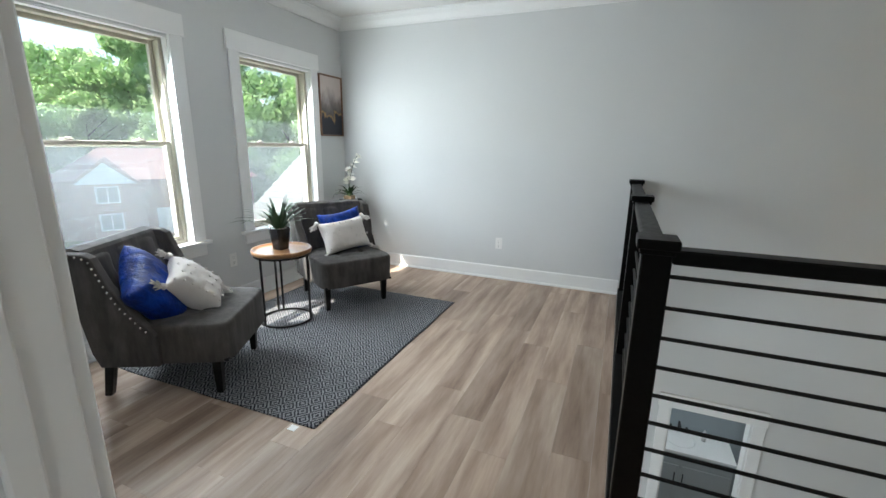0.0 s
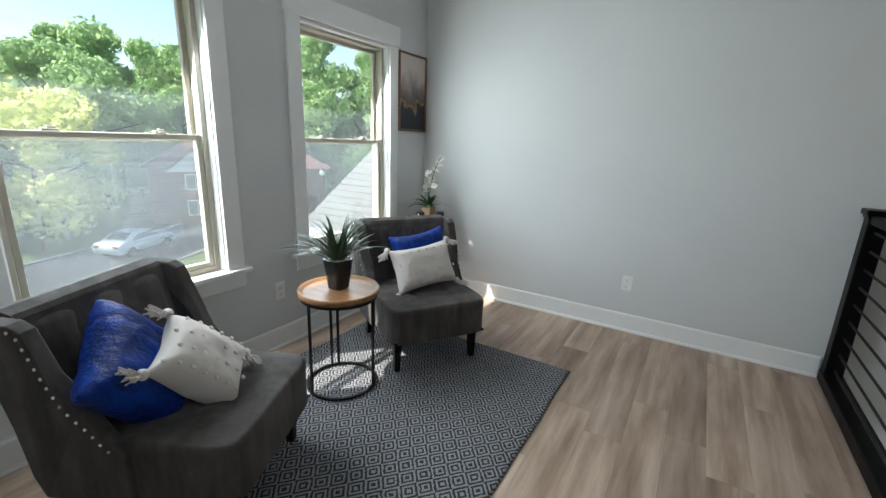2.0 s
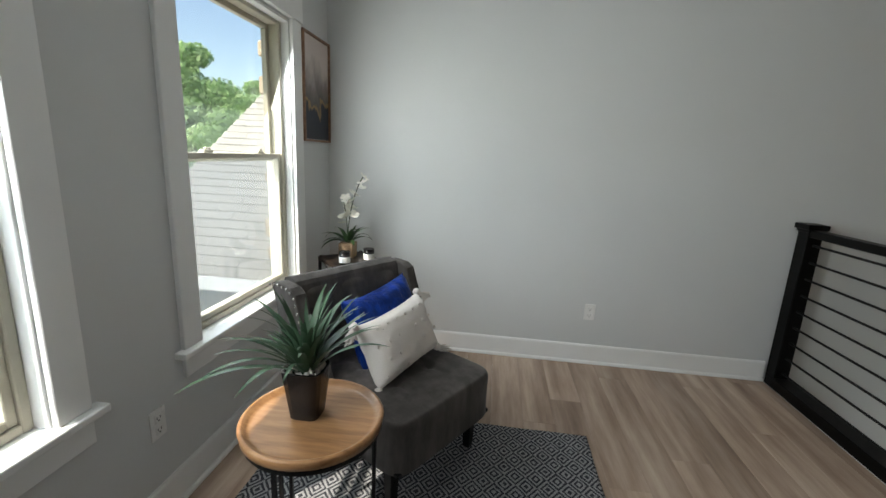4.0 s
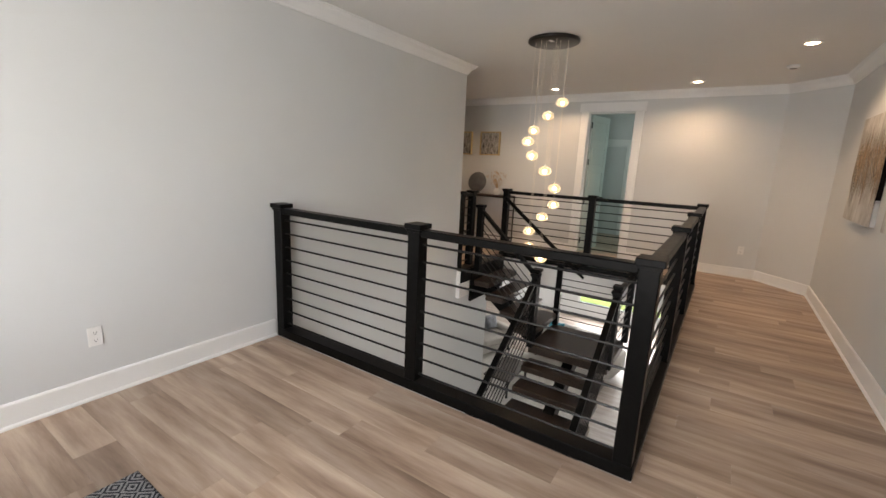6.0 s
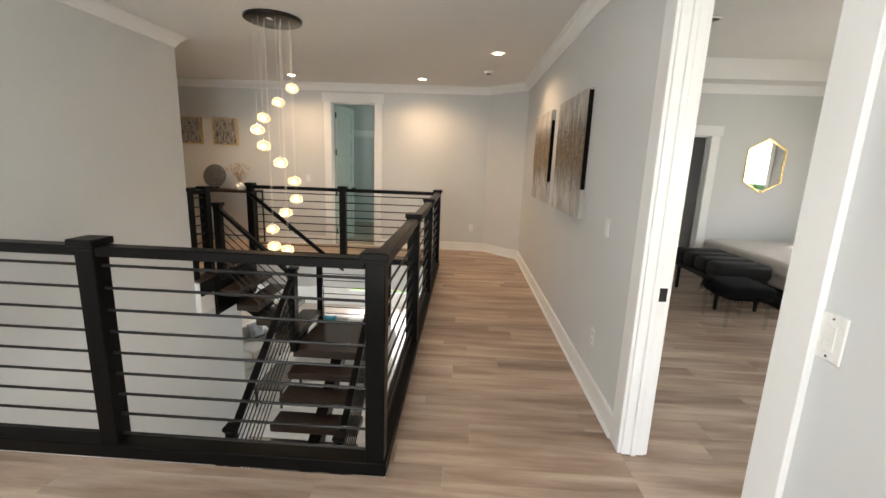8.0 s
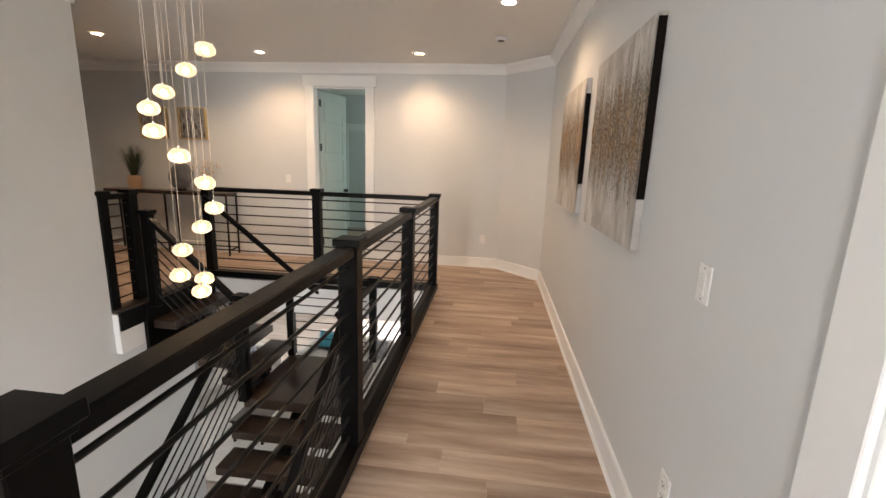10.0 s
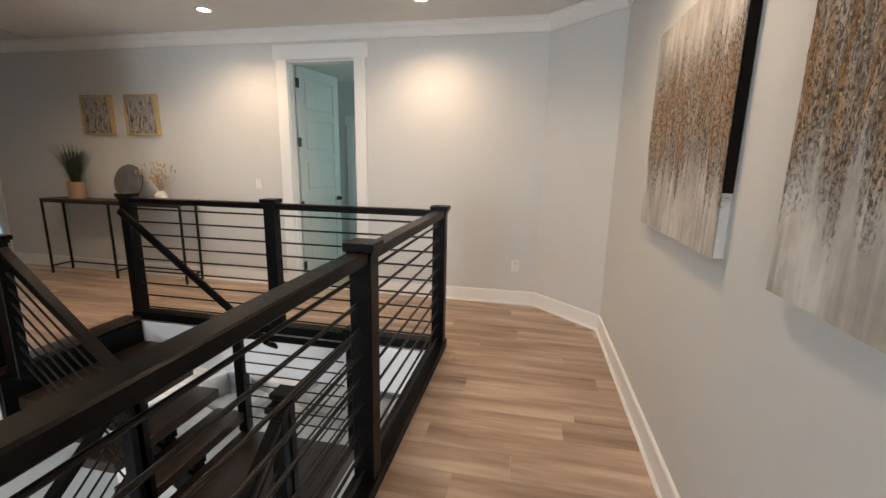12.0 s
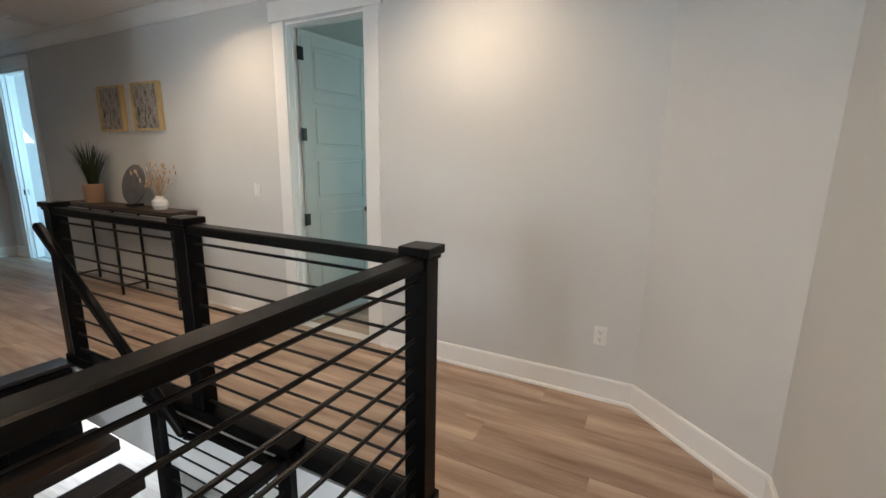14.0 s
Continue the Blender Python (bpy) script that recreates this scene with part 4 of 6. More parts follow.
# ---------------------------------------------------------------- potted plants
def leaf_green(name, dark, lite):
    m = material(name, lite, 0.45, 0.0, 0.4)
    n = Nodes(m)
    g = n.t.nodes.new("ShaderNodeNewGeometry")
    r = n.ramp(g.outputs["Random Per Island"], [(0.0, dark), (1.0, lite)])
    f = n.noise(n.coords((40, 40, 6)), 2.0, 3.0)
    n.color(n.mix(n.math("MULTIPLY", f, 0.4), r, tuple(k * 0.5 for k in dark)))
    n.bump(f, 0.2, 0.002)
    return m


BLADE = leaf_green("dracaena_leaf", (0.022, 0.06, 0.03), (0.075, 0.15, 0.085))
DARKLEAF = leaf_green("orchid_leaf", (0.012, 0.035, 0.012), (0.04, 0.085, 0.03))
GRASSY = leaf_green("grass_leaf", (0.012, 0.025, 0.010), (0.045, 0.065, 0.025))


def blades(seed, count, l0, l1, width, droop, base_r, lift=(35, 85), fold=0.25):
    """A tuft of long strap leaves arching out of one point."""
    rr = random.Random(seed)
    bm = bmesh.new()
    for k in range(count):
        a = rr.uniform(0, 2 * math.pi)
        el = radians(rr.uniform(*lift))
        L = rr.uniform(l0, l1)
        d = Vector((math.cos(a), math.sin(a), 0))
        side = Vector((-d.y, d.x, 0))
        p = Vector((d.x * base_r * rr.random(), d.y * base_r * rr.random(), 0))
        n = 9
        rows = []
        w = width * rr.uniform(0.7, 1.2)
        bend = droop * rr.uniform(0.4, 1.3)
        for i in range(n + 1):
            t = i / n
            e = el - bend * t ** 1.6
            if i:
                p = p + (d * math.cos(e) + Vector((0, 0, 1)) * math.sin(e)) * (L / n)
            up = Vector((0, 0, 1)) * math.cos(e) - d * math.sin(e)
            ww = w * (0.65 + 0.35 * math.sin(min(1, t * 2.2) * math.pi / 2)) * (1 - t ** 2.6) + 0.0006
            rows.append([bm.verts.new(p + side * ww + up * ww * fold), bm.verts.new(p.copy()), bm.verts.new(p - side * ww + up * ww * fold)])
        for r0, r1 in zip(rows, rows[1:]):
            for q in range(2):
                bm.faces.new((r0[q], r0[q + 1], r1[q + 1], r1[q]))
    return bm


PEB = material("pebbles", (0.4, 0.37, 0.33), 0.7)
pl = thing("potted_plant", pose(0.645, -1.80, TZ - 0.012), "spiky green artificial plant with pebbles in a tapered black pot", "plant")
pb = bmesh.new()
rings = []
for r, zz in ((0.044, 0.0), (0.047, 0.003), (0.066, 0.165), (0.067, 0.172), (0.060, 0.172), (0.058, 0.155)):
    ring = []
    for k in range(24):
        a = 2 * math.pi * k / 24
        c, s = math.cos(a), math.sin(a)
        q = (abs(c) ** 5 + abs(s) ** 5) ** (-1 / 5)
        ring.append(pb.verts.new((r * c * q, r * s * q, zz)))
    rings.append(ring)
for a, b in zip(rings, rings[1:]):
    for k in range(24):
        pb.faces.new((a[k], a[(k + 1) % 24], b[(k + 1) % 24], b[k]))
pb.faces.new(rings[0][::-1])
pb.faces.new(rings[-1])
part("pot", pb, GLOSSBLACK, pl, "tapered glossy black pot")
gb = bmesh.new()
rr = random.Random(4)
for k in range(60):
    bmesh.ops.create_icosphere(gb, subdivisions=1, radius=rr.uniform(0.006, 0.011), matrix=Matrix.Translation((rr.uniform(-0.05, 0.05), rr.uniform(-0.05, 0.05), 0.158 + rr.uniform(0, 0.012))))
part("pebbles", gb, PEB, pl, "small pale pebbles", True)
lf = part("leaves", blades(6, 62, 0.17, 0.31, 0.0125, 0.9, 0.03, (46, 89)), BLADE, pl, "", True)
lf.location = (0, 0, 0.155)
lf = part("leaves", blades(19, 5, 0.32, 0.38, 0.012, 1.4, 0.03, (28, 48)), BLADE, pl, "", True)
lf.location = (0, 0, 0.155)

# corner table
ct = thing("corner_table", pose(0.275, -0.315, 0, 0, 0, 45), "small square black metal table with lattice sides", "table")
s_, h_ = 0.165, 0.735
part("top", box(-s_, s_, -s_, s_, h_ - 0.03, h_, 0.004), black_wood("dark_table_top", (0.02, 0.015, 0.012)), ct)
for x in (-1, 1):
    for y in (-1, 1):
        part("leg", box(x * 0.155 - 0.008, x * 0.155 + 0.008, y * 0.155 - 0.008, y * 0.155 + 0.008, 0.0, h_ - 0.03), ROD, ct)
for axis in (0, 1):
    for s in (-1, 1):
        lb = bmesh.new()
        for zz in (0.06, 0.24, 0.42, 0.60):
            for a, b in ((-0.15, 0.15), (0.15, -0.15)):
                p = (a, s * 0.155, zz - 0.02) if axis == 0 else (s * 0.155, a, zz - 0.02)
                q = (b, s * 0.155, zz + 0.14) if axis == 0 else (s * 0.155, b, zz + 0.14)
                tube(lb, p, q, 0.004, 6)
        part("lattice", lb, ROD, ct)

orc = thing("orchid", pose(0.235, -0.265, h_), "white artificial orchid in a square woven pot", "plant")
pot = box(-0.05, 0.05, -0.05, 0.05, 0.0, 0.10, 0.006, 2)
part("pot", pot, wood("woven_seagrass", (0.16, 0.10, 0.055), (0.34, 0.24, 0.15), (30, 30, 60), 0.8), orc, "tan woven square pot")
lf = part("leaves", blades(3, 16, 0.14, 0.24, 0.017, 1.4, 0.02, (20, 75)), DARKLEAF, orc, "", True)
lf.location = (0, 0, 0.095)
PETAL = material("white_petal", (0.80, 0.79, 0.72), 0.6)
rr = random.Random(14)
for k, (ax, lean) in enumerate(((0.4, 0.10), (2.6, 0.06))):
    cu = bmesh.new()
    pts = []
    for i in range(11):
        t = i / 10
        pts.append(Vector((math.cos(ax) * lean * t ** 2, math.sin(ax) * lean * t ** 2, 0.09 + (0.50 - 0.14 * k) * t - 0.05 * t ** 4)))
    for a, b in zip(pts, pts[1:]):
        tube(cu, a, b, 0.003, 6)
    stem = part("stem", cu, DARKLEAF, orc)
    for i in range(9 - 2 * k):
        t = 0.42 + 0.58 * i / (8 - 2 * k)
        p = pts[min(10, int(t * 10))]
        fb = bmesh.new()
        yaw, tilt = rr.uniform(0, 6.28), rr.uniform(0.2, 0.9)
        R = Euler((tilt, 0, yaw)).to_matrix()
        c = p + Vector((math.cos(yaw), math.sin(yaw), 0)) * 0.025
        for q in range(5):
            a = q * 2 * math.pi / 5
            ring = []
            for r_, w_ in ((0.004, 0.004), (0.018, 0.016), (0.032, 0.014), (0.038, 0.002)):
                d = Vector((math.cos(a), math.sin(a), 0.25 * (r_ / 0.038) ** 2))
                sd = Vector((-math.sin(a), math.cos(a), 0))
                ring.append([fb.verts.new(c + R @ (d * r_ + sd * w_)), fb.verts.new(c + R @ (d * r_ - sd * w_))])
            for r0, r1 in zip(ring, ring[1:]):
                fb.faces.new((r0[0], r0[1], r1[1], r1[0]))
        part("flower", fb, PETAL, stem, "white orchid bloom", True)
for k, (x, y) in enumerate(((0.285, -0.465), (0.405, -0.335))):
    cd = thing("candle_jar", pose(x, y, h_), "small black candle jar with a white label", "candle")
    part("jar", turned([(0.0, 0.0), (0.033, 0.0), (0.035, 0.004), (0.035, 0.068), (0.03, 0.07), (0.03, 0.06), (0.0, 0.06)], 24), GLOSSBLACK, cd, "", True)
    part("label", turned([(0.0353, 0.012), (0.0358, 0.012), (0.0358, 0.05), (0.0353, 0.05), (0.0353, 0.012)], 24), PLASTIC, cd, "plain white label")
    part("lid", turned([(0.0, 0.07), (0.036, 0.07), (0.036, 0.082), (0.0, 0.083)], 24), GLOSSBLACK, cd)

# ---------------------------------------------------------------- pictures
def art_mat(name, stops, warp, vscale, bands):
    """Abstract paint: noise bent by height, put through a colour ramp."""
    m = material(name, (0.4, 0.4, 0.4), 0.55)
    n = Nodes(m)
    v = n.coords()
    sp = n.t.nodes.new("ShaderNodeSeparateXYZ")
    n.link(v, sp.inputs[0])
    f = n.noise(n.coords(vscale), 2.4, 7.0, 0.62)
    z = n.math("MULTIPLY", sp.outputs[2], bands)
    k = n.math("ADD", z, n.math("MULTIPLY", n.math("SUBTRACT", f, 0.5), warp))
    k = n.math("ADD", k, 0.5)
    n.color(n.ramp(k, stops))
    n.bump(f, 0.3, 0.004)
    return m


ART1 = art_mat("marble_and_navy_paint", [(0.0, (0.006, 0.008, 0.016)), (0.32, (0.012, 0.016, 0.03)), (0.36, (0.35, 0.22, 0.08)), (0.40, (0.10, 0.085, 0.08)), (0.55, (0.22, 0.185, 0.17)), (0.75, (0.60, 0.53, 0.50))], 0.55, (1.4, 3.0, 1.6), 1.35)
fp = thing("framed_picture", pose(0.0, -0.24, 1.81), "abstract picture of pale marble and navy in a thin wooden frame", "picture")
part("canvas", box(0.002, 0.022, -0.185, 0.185, -0.305, 0.305), ART1, fp)
fb = bmesh.new()
bx(fb, 0.001, 0.034, -0.20, -0.188, -0.32, 0.32, 0.001)
bx(fb, 0.001, 0.034, 0.188, 0.20, -0.32, 0.32, 0.001)
bx(fb, 0.001, 0.034, -0.188, 0.188, -0.32, -0.308, 0.001)
bx(fb, 0.001, 0.034, -0.188, 0.188, 0.308, 0.32, 0.001)
part("frame", fb, wood("copper_brown_wood", (0.14, 0.07, 0.04), (0.30, 0.17, 0.10)), fp, "thin copper-brown frame")


def canvas_mat(seed):
    """Grey wash with a band of vertical gold, brown and white palette-knife drips."""
    m = material("textured_gold_canvas", (0.3, 0.25, 0.2), 0.5)
    n = Nodes(m)
    sp = n.t.nodes.new("ShaderNodeSeparateXYZ")
    n.link(n.coords(), sp.inputs[0])

    def nz(scale, s, d=4.0, r=0.6, shift=0.0):
        tc = n.t.nodes.new("ShaderNodeTexCoord")
        mp = n.t.nodes.new("ShaderNodeMapping")
        mp.inputs["Scale"].default_value = scale
        mp.inputs["Location"].default_value = (seed * 3.7 + shift, shift, seed * 1.3)
        n.link(tc.outputs["Object"], mp.inputs["Vector"])
        return n.noise(mp.outputs[0], s, d, r)

    drip = nz((38, 2, 3.2), 1.0, 5.0, 0.7)
    hue = nz((16, 2, 1.6), 1.0, 3.0, 0.6, 5.0)
    edge = nz((15, 2, 1.1), 1.0, 5.0, 0.7, 9.0)
    fleck = nz((120, 4, 62), 1.0, 2.0, 0.6, 2.0)
    spark = nz((150, 4, 90), 1.0, 2.0, 0.6, 14.0)
    cloud = nz((5, 2, 3.0), 1.0, 5.0, 0.65, 3.0)
    streak = nz((26, 2, 1.4), 1.0, 4.0, 0.6, 21.0)
    z = sp.outputs[2]
    up = n.math("SUBTRACT", 0.29, n.math("ABSOLUTE", n.math("ADD", z, -0.03)))
    mask = n.math("ADD", n.math("MULTIPLY", up, 7.0), n.math("MULTIPLY", n.math("SUBTRACT", edge, 0.50), 6.0))
    mk = n.t.nodes.new("ShaderNodeClamp")
    n.link(n.math("ADD", mask, n.math("MULTIPLY", n.math("SUBTRACT", fleck, 0.5), 2.5)), mk.inputs[0])
    gold = n.ramp(drip, [(0.30, (0.02, 0.013, 0.008)), (0.40, (0.15, 0.075, 0.028)), (0.46, (0.36, 0.21, 0.085)), (0.50, (0.09, 0.065, 0.05)), (0.55, (0.48, 0.44, 0.39)), (0.60, (0.30, 0.15, 0.05)), (0.67, (0.56, 0.47, 0.34)), (0.75, (0.16, 0.19, 0.19))])
    tint = n.ramp(hue, [(0.40, (0.24, 0.29, 0.29)), (0.50, (0.30, 0.20, 0.11)), (0.62, (0.52, 0.20, 0.05))])
    gold = n.mix(0.25, gold, tint)
    gold = n.mix(n.math("MULTIPLY", n.math("GREATER_THAN", fleck, 0.54), 0.8), gold, (0.035, 0.024, 0.015))
    gold = n.mix(n.math("MULTIPLY", n.math("GREATER_THAN", spark, 0.655), 0.8), gold, (0.72, 0.55, 0.33))
    back = n.ramp(n.math("ADD", n.math("MULTIPLY", cloud, 0.6), n.math("MULTIPLY", streak, 0.4)), [(0.34, (0.24, 0.215, 0.19)), (0.48, (0.42, 0.40, 0.375)), (0.62, (0.66, 0.65, 0.63))])
    n.color(n.mix(mk.outputs[0], back, gold))
    h = n.math("ADD", n.math("MULTIPLY", n.math("ADD", fleck, drip), mk.outputs[0]), n.math("MULTIPLY", streak, 0.3))
    n.bump(h, 0.9, 0.012)
    n.rough(fleck, 0.28, 0.75)
    return m


EDGE = material("canvas_edge_dark", (0.006, 0.004, 0.003), 0.8, 0.0, 0.1)
for k, xc in enumerate((5.185, 6.535)):
    cv = thing("canvas_painting", pose(xc, YH, 1.615), "large abstract canvas with textured gold and brown drips on grey", "painting", "canvas paintings")
    cf = bmesh.new()
    nx, nz_ = 130, 70
    rows = []
    for i in range(nx + 1):
        r = []
        for j in range(nz_ + 1):
            x, zz = -0.495 + 0.99 * i / nx, -0.487 + 0.974 * j / nz_
            inner = 0 < i < nx and 0 < j < nz_
            thick = max(0.0, 1 - abs(zz - 0.03) / 0.38)
            y = 0.039 + (0.007 * thick * noise.noise(Vector((x * 60 + k * 9, 0, zz * 7))) + 0.004 * thick * noise.noise(Vector((x * 75, k, zz * 60))) if inner else 0)
            r.append(cf.verts.new((x, y, zz)))
        rows.append(r)
    for i in range(nx):
        for j in range(nz_):
            cf.faces.new((rows[i][j], rows[i][j + 1], rows[i + 1][j + 1], rows[i + 1][j]))
    part("painted_face", cf, canvas_mat(k + 1), cv, "thick textured paint", True)
    part("stretcher", box(-0.493, 0.493, 0.0, 0.034, -0.485, 0.485, 0.003), canvas_mat(k + 5), cv)
    part("dark_edge", box(-0.4975, -0.4935, 0.002, 0.035, -0.26, 0.38 + 0.09 * (1 - k)), EDGE, cv, "dark painted canvas edge")

ART2 = art_mat("birch_strip_paint", [(0.0, (0.03, 0.026, 0.024)), (0.3, (0.13, 0.11, 0.095)), (0.46, (0.42, 0.40, 0.37)), (0.58, (0.07, 0.06, 0.055)), (0.68, (0.50, 0.48, 0.45)), (0.95, (0.30, 0.27, 0.24))], 3.2, (1.0, 16.0, 4.5), 0.5)
for y in (1.615, 0.99):
    sq = thing("framed_picture", pose(XF, y, 1.90), "square abstract picture in a deep gilt wooden frame", "picture", "square pictures")
    part("canvas", box(-0.035, -0.004, -0.195, 0.195, -0.205, 0.205), ART2, sq)
    fb = bmesh.new()
    bx(fb, -0.052, -0.002, -0.215, -0.196, -0.225, 0.225, 0.002)
    bx(fb, -0.052, -0.002, 0.196, 0.215, -0.225, 0.225, 0.002)
    bx(fb, -0.052, -0.002, -0.196, 0.196, -0.225, -0.206, 0.002)
    bx(fb, -0.052, -0.002, -0.196, 0.196, 0.206, 0.225, 0.002)
    part("frame", fb, FRAMEWOOD, sq, "gilt wooden frame")

# ---------------------------------------------------------------- console table and what stands on it
CY0, CY1, CX0, CX1, CH = 0.36, 2.32, 8.45, 8.71, 0.925
cn = thing("console_table", pose((CX0 + CX1) / 2, (CY0 + CY1) / 2, 0), "narrow console table with dark top and slim black metal legs", "table")
hw, hl = (CX1 - CX0) / 2, (CY1 - CY0) / 2
part("top", box(-hw, hw, -hl, hl, CH - 0.028, CH, 0.003), wood("dark_walnut_top", (0.02, 0.013, 0.010), (0.065, 0.042, 0.03), (14, 1.5, 14), 0.4), cn)
for y in (-hl + 0.015, 0.0, hl - 0.015):
    for x in (-hw + 0.012, hw - 0.012):
        part("leg", box(x - 0.010, x + 0.010, y - 0.010, y + 0.010, 0.0, CH - 0.028), ROD, cn)
    part("foot_rail", box(-hw + 0.022, hw - 0.022, y - 0.008, y + 0.008, 0.085, 0.101), ROD, cn)
part("stretcher", box(hw - 0.020, hw - 0.004, -hl + 0.025, hl - 0.025, 0.085, 0.101), ROD, cn)
for x in (-hw + 0.012, hw - 0.012):
    part("apron_bar", box(x - 0.008, x + 0.008, -hl + 0.025, hl - 0.025, CH - 0.046, CH - 0.029), ROD, cn)
gp = thing("potted_grass", pose(8.58, 1.90, CH), "tall dark grass plant in a pale terracotta pot", "plant")
part("pot", turned([(0.0, 0.0), (0.078, 0.0), (0.085, 0.006), (0.092, 0.185), (0.092, 0.20), (0.082, 0.20), (0.08, 0.17), (0.0, 0.17)], 32), material("pale_terracotta", (0.52, 0.33, 0.21), 0.7), gp, "pale terracotta pot", True)
lf = part("leaves", blades(31, 190, 0.30, 0.50, 0.0036, 0.4, 0.05, (70, 89), 0.1), GRASSY, gp, "", True)
lf.location = (0, 0, 0.17)
ds = thing("decor_disc", pose(8.60, 1.16, CH), "round slate-grey decorative disc leaning on a small stand", "ornament")
db = turned([(0.0, -0.012), (0.19, -0.012), (0.20, -0.006), (0.20, 0.006), (0.19, 0.012), (0.0, 0.012)], 48)
bmesh.ops.transform(db, matrix=pose(0, 0, 0.22, 0, -78, 0), verts=db.verts)
SLATE = painted("slate_grey_plate", (0.115, 0.115, 0.12), 0.6, 0.25, 9.0, 90.0, 0.3)
part("plate", db, SLATE, ds, "", True)
part("stand", box(-0.07, 0.05, -0.05, 0.05, 0.0, 0.03, 0.004), ROD, ds)
vs_ = thing("bud_vase", pose(8.57, 0.70, CH), "ribbed white vase with dried beige pampas and bunny-tail stems", "vase")
prof = [(0.0, 0.0), (0.045, 0.0)]
for k in range(13):
    t = k / 12
    prof.append((0.052 + 0.018 * math.sin(t * math.pi) - 0.022 * max(0, t - 0.6) / 0.4 + 0.004 * math.cos(t * 6 * math.pi), 0.006 + 0.115 * t))
prof += [(0.034, 0.13), (0.03, 0.13), (0.0, 0.11)]
part("vase", turned(prof, 32), PLASTIC, vs_, "ribbed white ceramic vase", True)
DRY = leaf_green("dried_grass", (0.36, 0.22, 0.11), (0.62, 0.46, 0.30))
lf = part("stems", blades(41, 34, 0.16, 0.32, 0.0024, 0.45, 0.015, (48, 88), 0.1), DRY, vs_, "dried stems")
lf.location = (0, 0, 0.11)
hb = bmesh.new()
rr = random.Random(7)
for k in range(60):
    a, e, L = rr.uniform(0, 6.28), radians(rr.uniform(42, 88)), rr.uniform(0.16, 0.34)
    p = Vector((math.cos(a) * math.cos(e) * L, math.sin(a) * math.cos(e) * L, 0.11 + math.sin(e) * L))
    bmesh.ops.create_icosphere(hb, subdivisions=1, radius=0.010, matrix=Matrix.Translation(p) @ Matrix.Diagonal((0.8, 0.8, rr.uniform(1.4, 2.6), 1)))
tagged(part("seed_heads", hb, DRY, vs_, "fluffy beige seed heads"), kind="stuff")

# ---------------------------------------------------------------- rooms beyond the doorways
# bedroom behind the hall wall
BX0, BX1, BY0 = -0.2, 7.95, -8.6
bm = bmesh.new()
bx(bm, BX0, BX1 + 0.12, BY0, -4.215, SLAB, -0.012)
setting("bedroom_slab", bm, CEIL, "floor slab of the bedroom", "floor slab")
bm = bmesh.new()
bx(bm, BX0, BX1 + 0.12, BY0, BY0 + 0.5, 2.74, 3.0)
bx(bm, BX0, BX1 + 0.12, -4.715, -4.215, 2.74, 3.0)
bx(bm, BX0, BX0 + 0.5, BY0 + 0.5, -4.715, 2.74, 3.0)
bx(bm, BX1 - 0.42, BX1 + 0.12, BY0 + 0.5, -4.715, 2.74, 3.0)
bx(bm, BX0, BX1 + 0.12, BY0, -4.215, 3.0, 3.12)
setting("bedroom_ceiling", bm, CEIL, "white bedroom tray ceiling with a raised middle", "ceiling")
bm = bmesh.new()
bx(bm, BX1, BX1 + 0.12, BY0, -6.75, SLAB, 2.74)
bx(bm, BX1, BX1 + 0.12, -5.95, -4.215, SLAB, 2.74)
bx(bm, BX1, BX1 + 0.12, -6.75, -5.95, 2.03, 2.74)
setting("bedroom_wall_east", bm, WALL, "pale bedroom wall with a cased closet opening", "wall")
casing("closet_doorway", "y", BX1, -1, -6.75, -5.95, 2.03, "white cased opening in the bedroom wall")
bm = bmesh.new()
bx(bm, BX1 + 0.9, BX1 + 1.0, -7.6, -4.3, -0.1, 2.6)
bx(bm, BX1 + 0.12, BX1 + 0.9, -7.6, -7.5, -0.1, 2.6)
bx(bm, BX1 + 0.12, BX1 + 0.9, -4.4, -4.3, -0.1, 2.6)
bx(bm, BX1 + 0.12, BX1 + 1.0, -7.6, -4.3, 2.6, 2.7)
setting("closet_floor", box(BX1, BX1 + 0.9, -7.5, -4.4, -0.1, -0.001), PLANK, "plank floor of the closet", "floor")
setting("closet_wall", bm, WALL, "grey closet wall", "wall")
bm = bmesh.new()
SW = (4.72, 6.5, 1.16, 2.25)
bx(bm, BX0, SW[0], BY0 - 0.12, BY0, SLAB, 2.74)
bx(bm, SW[1], BX1 + 0.12, BY0 - 0.12, BY0, SLAB, 2.74)
bx(bm, SW[0], SW[1], BY0 - 0.12, BY0, SLAB, SW[2])
bx(bm, SW[0], SW[1], BY0 - 0.12, BY0, SW[3], 2.74)
setting("bedroom_wall_south", bm, WALL, "pale bedroom wall with a window opening", "wall")

